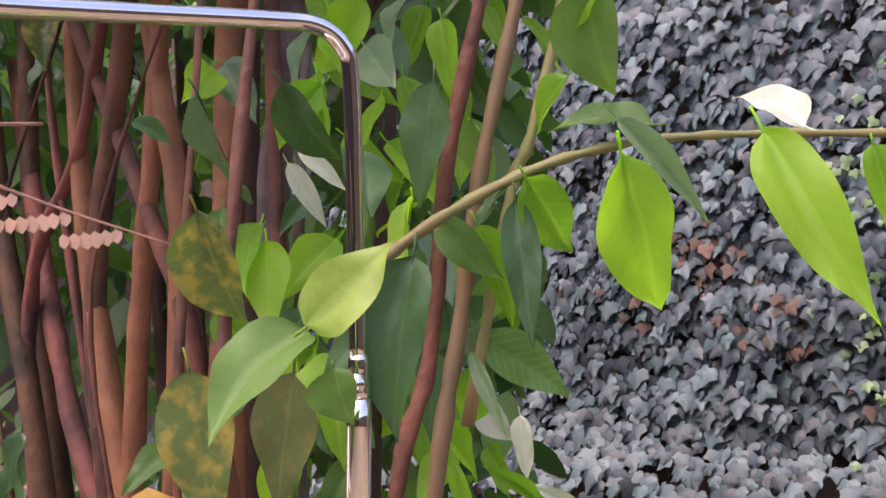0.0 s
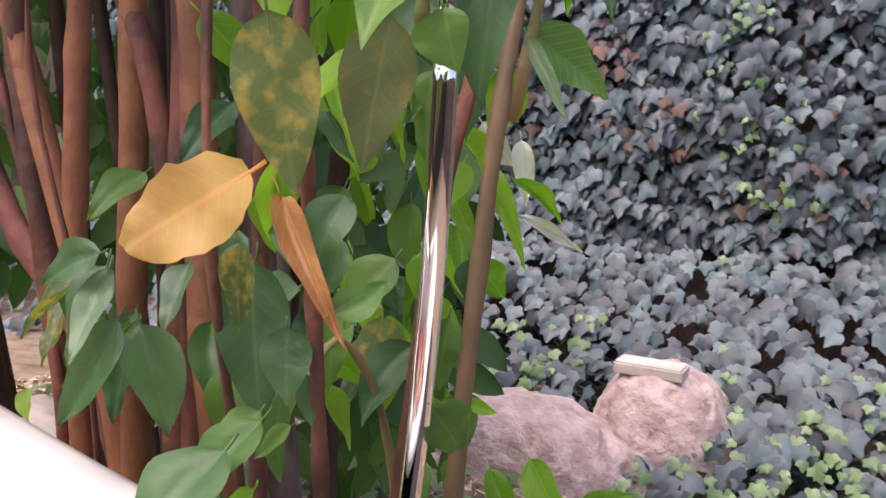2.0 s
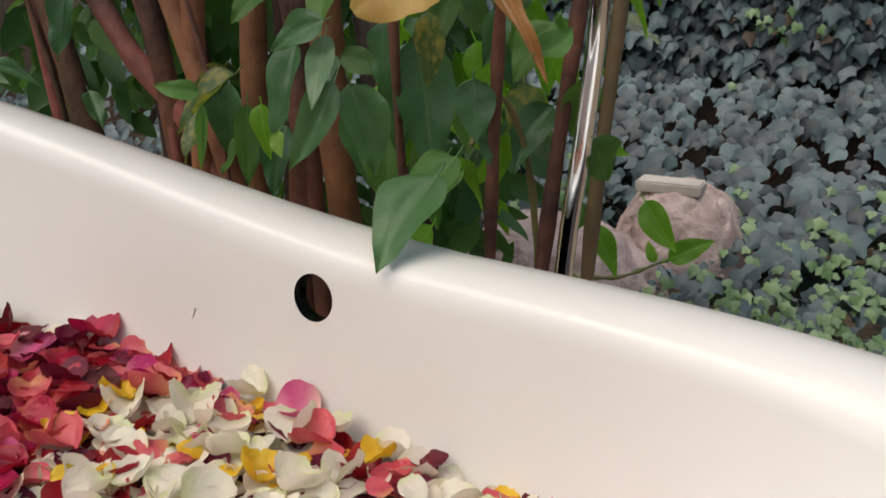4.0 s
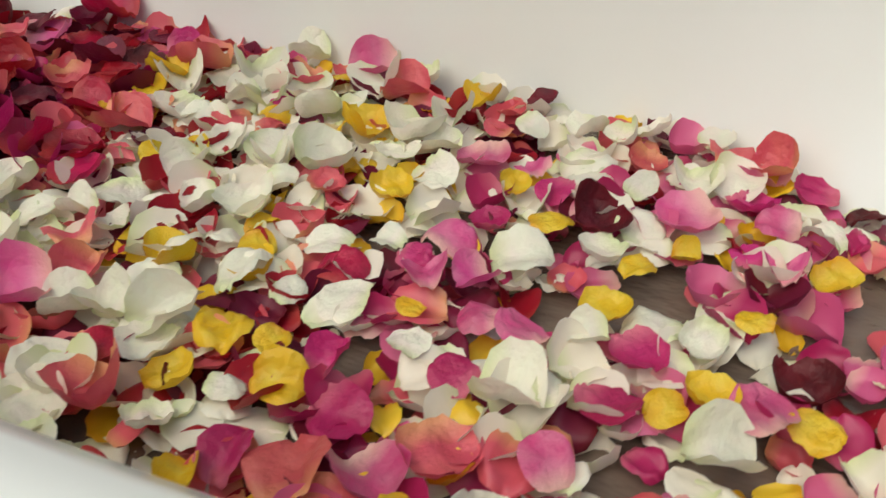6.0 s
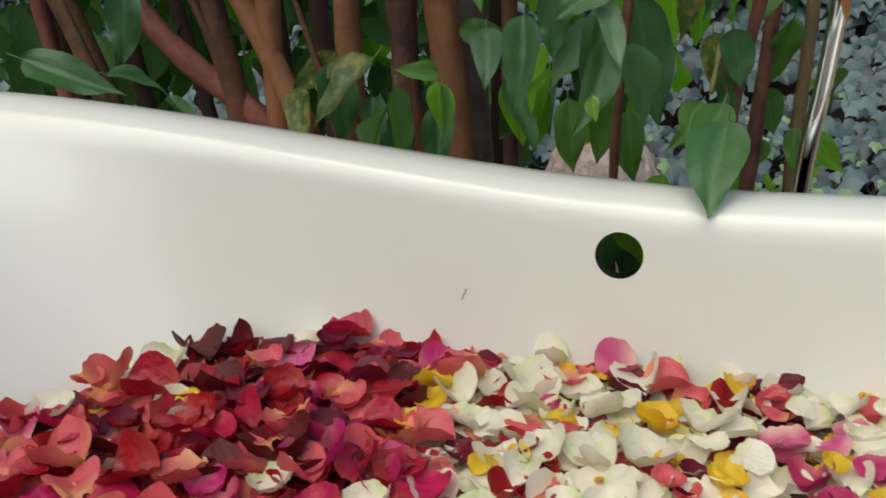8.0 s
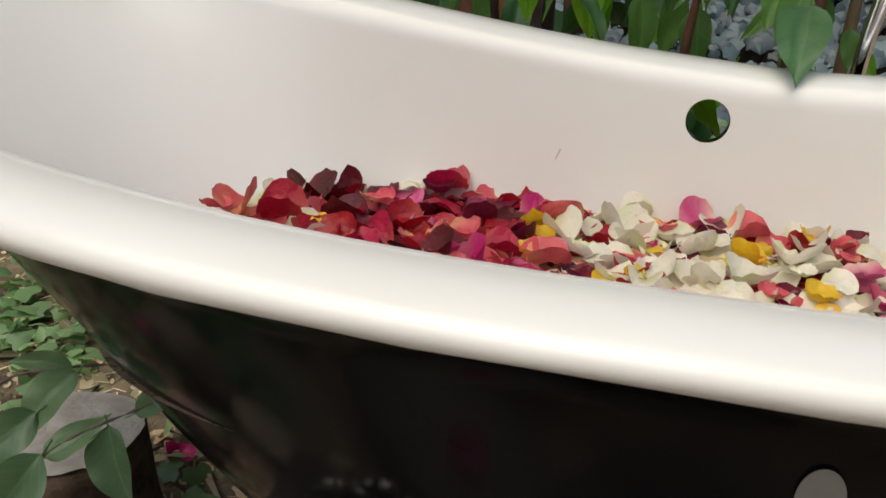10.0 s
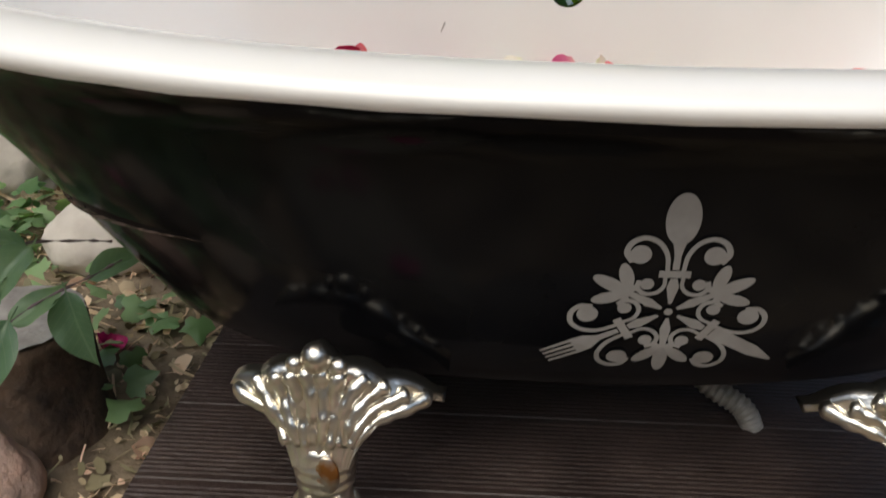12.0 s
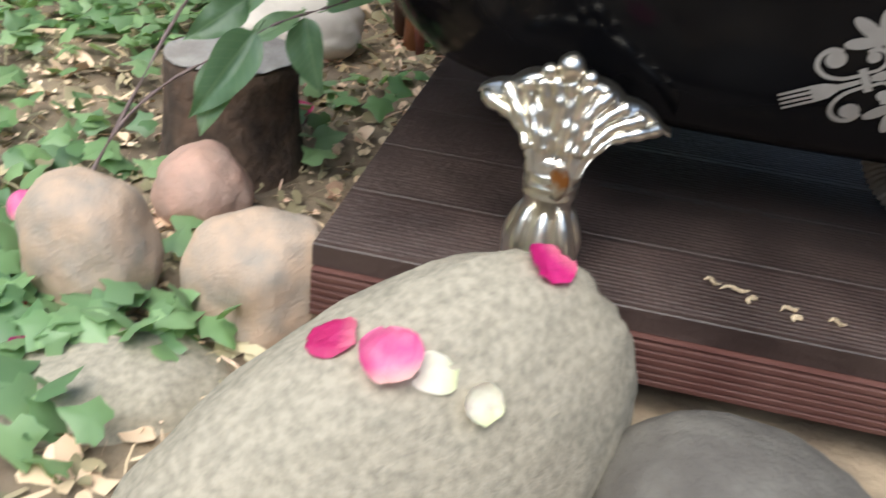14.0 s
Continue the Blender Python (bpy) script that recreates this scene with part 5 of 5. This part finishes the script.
# wood shavings on the deck
for k, (x, y, L, a) in enumerate(((-0.075, -0.278, 0.034, 10), (-0.058, -0.292, 0.020, 70), (-0.018, -0.297, 0.022, 25), (-0.012, -0.312, 0.016, 60), (0.03, -0.305, 0.018, -10), (-0.10, -0.27, 0.018, -20))):
    bm = bmesh.new()
    tube(bm, smooth_line([(-L / 2, 0, 0.002), (-L / 5, 0.004, 0.0045), (L / 5, -0.002, 0.003), (L / 2, 0.003, 0.002)], 3), [0.001, 0.002, 0.0028, 0.002, 0.0032, 0.0022, 0.003, 0.002, 0.0018, 0.001], 5, 0.5)
    ob = new("wood_shaving", mesh_of(bm, "wood_shaving", SHAVE, False))
    ob.matrix_basis = pose(x, y, 0, 0, 0, a)
    tagged(ob, "pale dry wood shaving lying on the deck boards", "shaving", "wood shavings")

# ---- ivy, litter and ground cover ----


def ivy_template(seed, lobes=5):
    rnd = random.Random(seed)
    pts = [(0, 0, 0)]
    shape = [(0.0, -0.02), (0.24, -0.17), (0.44, -0.06), (0.47, 0.10), (0.62, 0.34), (0.40, 0.44), (0.25, 0.60), (0.13, 0.84), (0.0, 1.0)]
    right = [(x * rnd.uniform(0.9, 1.1), y + rnd.uniform(-0.03, 0.03)) for x, y in shape[1:-1]]
    left = [(-x * rnd.uniform(0.9, 1.1), y + rnd.uniform(-0.03, 0.03)) for x, y in shape[1:-1]][::-1]
    ring = [shape[0]] + right + [shape[-1]] + left
    vs = [(0, 0.28, 0.05)] + [(x, y, -0.22 * abs(x) - 0.14 * max(0, y - 0.3) + rnd.uniform(-0.035, 0.035)) for x, y in ring]
    n = len(ring)
    return np.array(vs), [(0, 1 + k, 1 + (k + 1) % n) for k in range(n)]


IVY_T = [ivy_template(s) for s in range(5)]
rnd = random.Random(21)


def ivy_pose(s, z, out, size):
    """A leaf hanging from the wall, tip down, its face up and out."""
    p = on_wall(s, z, out)
    low = max(0.0, min(1.0, (0.6 - z) / 0.7))
    up = rnd.uniform(0.0, 0.55) + low * rnd.uniform(0.3, 0.9)
    face = Vector((rnd.gauss(0, 0.35), -1, up)).normalized()
    down = Vector((rnd.gauss(0, 0.45), -0.25, -1))
    y = (down - face * down.dot(face)).normalized()
    x = y.cross(face)
    return Matrix.Translation(p) @ Matrix((x, y, face)).transposed().to_4x4() @ Matrix.Diagonal((size, size, size, 1))


def ivy_out(s, z):
    """How far the ivy stands off the wall: bulging, and sprawling forward at its foot."""
    foot = max(0.0, 0.30 - z) / 0.6
    return 0.06 + 0.10 * (0.5 + noise.noise(Vector((s * 1.6, z * 1.6, 0)))) + 1.5 * foot ** 1.3


ivy = empty("ivy", (0, 0, 0), "dense dark green ivy covering the garden wall", "ivy")
poses, singles = [], []
for k in range(16500):
    s, z = rnd.uniform(-4.3, 2.2), rnd.uniform(-0.42, 2.6)
    if noise.noise(Vector((s * 2.3, z * 2.3, 5))) > 0.45 and rnd.random() < 0.6:
        continue
    size = rnd.uniform(0.04, 0.10)
    m = ivy_pose(s, z, ivy_out(s, z) + rnd.uniform(-0.03, 0.05), size)
    if -0.75 < s < 0.55 and 0.0 < z < 1.1 and len(singles) < 290 and rnd.random() < 0.25:
        singles.append((rnd.randrange(5), m))
    else:
        poses.append((rnd.randrange(5), m))
for k in range(2600):
    x, y = rnd.uniform(-3.2, 0.9), rnd.uniform(2.5, 3.9)
    if rnd.random() > (y - 2.2) / 1.2:
        continue
    size = rnd.uniform(0.05, 0.09)
    poses.append((rnd.randrange(5), Matrix.Translation((x, y, ground_height(x, y) + rnd.uniform(0.03, 0.10) + 0.12 * max(0, y - 3.2)))
                  @ Euler((rnd.gauss(0.75, 0.3), rnd.gauss(0, 0.35), rnd.gauss(math.pi, 0.6))).to_matrix().to_4x4() @ Matrix.Diagonal((size, size, size, 1))))
rest = new("foliage", joined("foliage", IVY_T, poses, IVY))
rest.parent = ivy
tagged(rest, kind="stuff")
IVY_ME = [as_mesh("ivy_leaf", t, IVYP) for t in IVY_T]
for k, m in singles:
    piece("ivy_leaf", IVY_ME[k], ivy, m)
bm = bmesh.new()
for k in range(60):
    s, z = rnd.uniform(-3, 2), -0.3
    pts = []
    for q in range(6):
        pts.append(on_wall(s, z, 0.03 + rnd.uniform(0, 0.03)))
        s += rnd.uniform(-0.18, 0.18)
        z += rnd.uniform(0.25, 0.5)
    tube(bm, smooth_line(pts, 4), rnd.uniform(0.003, 0.008), 5)
part("vine", bm, BARK, ivy, "brown woody vines")

poses = []
for k in range(420):
    s = rnd.gauss(0.6, 0.35)
    z = -0.40 + abs(rnd.gauss(0, 0.16))
    poses.append((rnd.randrange(5), ivy_pose(s, z, ivy_out(s, z) + rnd.uniform(0.02, 0.10), rnd.uniform(0.025, 0.05))))
for k in range(130):
    s, z = rnd.uniform(-1.2, -0.3), rnd.uniform(-0.35, 0.02)
    poses.append((rnd.randrange(5), ivy_pose(s, z, ivy_out(s, z) + rnd.uniform(0.02, 0.12), rnd.uniform(0.03, 0.055))))
for k in range(70):
    s, z = rnd.gauss(0.10, 0.10), rnd.uniform(0.45, 1.9)
    s += 0.12 * math.sin(z * 4)
    poses.append((rnd.randrange(5), ivy_pose(s, z, ivy_out(s, z) + rnd.uniform(0.03, 0.07), rnd.uniform(0.025, 0.05))))
tagged(new("young_ivy", joined("young_ivy", IVY_T, poses, IVYG)), "bright young ivy shoots at the foot of the wall", "ivy", kind="stuff")

# withered brown leaves caught in the ivy
poses = []
for cs, cz, spread, n in ((-0.70, 1.06, 0.16, 60), (-0.36, 0.78, 0.14, 50), (0.30, 0.62, 0.2, 20), (-1.6, 0.9, 0.4, 30)):
    for k in range(n):
        s, z = rnd.gauss(cs, spread), rnd.gauss(cz, spread * 0.7)
        poses.append((rnd.randrange(5), ivy_pose(s, z, ivy_out(s, z) + rnd.uniform(-0.01, 0.06), rnd.uniform(0.035, 0.075))))
tagged(new("withered_ivy", joined("withered_ivy", IVY_T, poses, WITHERED)), "withered reddish brown leaves among the ivy", "ivy", kind="stuff")



def lie(x, y, size, lift=0.01, tilt=0.35):
    return (Matrix.Translation((x, y, ground_height(x, y) + lift)) @ Euler((rnd.gauss(0, tilt), rnd.gauss(0, tilt), rnd.uniform(0, 6.28))).to_matrix().to_4x4()
            @ Matrix.Diagonal((size, size, size, 1)))


LITTER_T = []
for s in range(6):
    q = random.Random(s + 40)
    ring = [(math.cos(a) * (0.28 + 0.12 * q.random()), 0.5 * math.sin(a) * (0.85 + 0.3 * q.random())) for a in [2 * math.pi * k / 8 for k in range(8)]]
    LITTER_T.append((np.array([(0, 0, 0.0)] + [(x, y, 0.18 * q.uniform(-0.5, 1)) for x, y in ring]), [(0, 1 + k, 1 + (k + 1) % 8) for k in range(8)]))
for s in range(3):
    q = random.Random(s + 70)
    w = 0.05 + 0.03 * s
    LITTER_T.append((np.array([(-w, -1, 0.02), (w, -1, 0.03), (w * 1.2 + 0.08 * s, 0, 0.12), (-w * 1.2 + 0.08 * s, 0, 0.10), (w * 0.6, 1, 0.0), (-w * 0.6, 1, 0.02)]), [(0, 1, 2, 3), (3, 2, 4, 5)]))
poses = []
while len(poses) < 17000:
    x, y = rnd.uniform(-2.6, -0.45), rnd.uniform(-0.9, 2.6)
    if x > -0.58 and y > -0.36 and y < 0.55:
        continue
    poses.append((rnd.choice((0, 1, 2, 3, 4, 5, 6, 7, 7, 8)), lie(x, y, rnd.uniform(0.008, 0.026) if rnd.random() < 0.93 else rnd.uniform(0.03, 0.06), rnd.uniform(0.002, 0.016), 0.45)))
for k in range(700):
    poses.append((rnd.randrange(6), lie(rnd.uniform(-0.6, 1.2), rnd.uniform(0.55, 2.4), rnd.uniform(0.03, 0.06), 0.008)))
tagged(new("leaf_litter", joined("leaf_litter", LITTER_T, poses, LITTER)), "dry brown fallen leaves and wood chips on the soil", "leaves", kind="stuff")

poses = []
for cx, cy, sx, sy, n in ((-0.95, -0.45, 0.10, 0.10, 70), (-0.715, -0.43, 0.035, 0.035, 34), (-0.66, -0.42, 0.03, 0.03, 12), (-1.05, -0.15, 0.1, 0.12, 40), (-1.25, 0.1, 0.2, 0.3, 70), (-1.5, 1.5, 0.4, 0.45, 420), (-0.75, 0.32, 0.12, 0.2, 45), (-1.0, 1.7, 0.4, 0.4, 260), (-0.9, -0.7, 0.1, 0.1, 40), (-1.36, 0.5, 0.16, 0.16, 150), (-1.22, 0.62, 0.1, 0.1, 60), (-1.2, 1.2, 0.15, 0.15, 110), (-0.92, -0.42, 0.06, 0.06, 40), (-0.78, -0.56, 0.06, 0.05, 30)):
    for k in range(n):
        x, y = rnd.gauss(cx, sx), rnd.gauss(cy, sy)
        if x > -0.6 and -0.37 < y < 0.55:
            continue
        poses.append((rnd.randrange(5), lie(x, y, rnd.uniform(0.028, 0.055), rnd.uniform(0.015, 0.06), 0.4)))
tagged(new("ground_ivy", joined("ground_ivy", IVY_T, poses, IVYG)), "low green ivy leaves creeping over the soil", "ivy", kind="stuff")
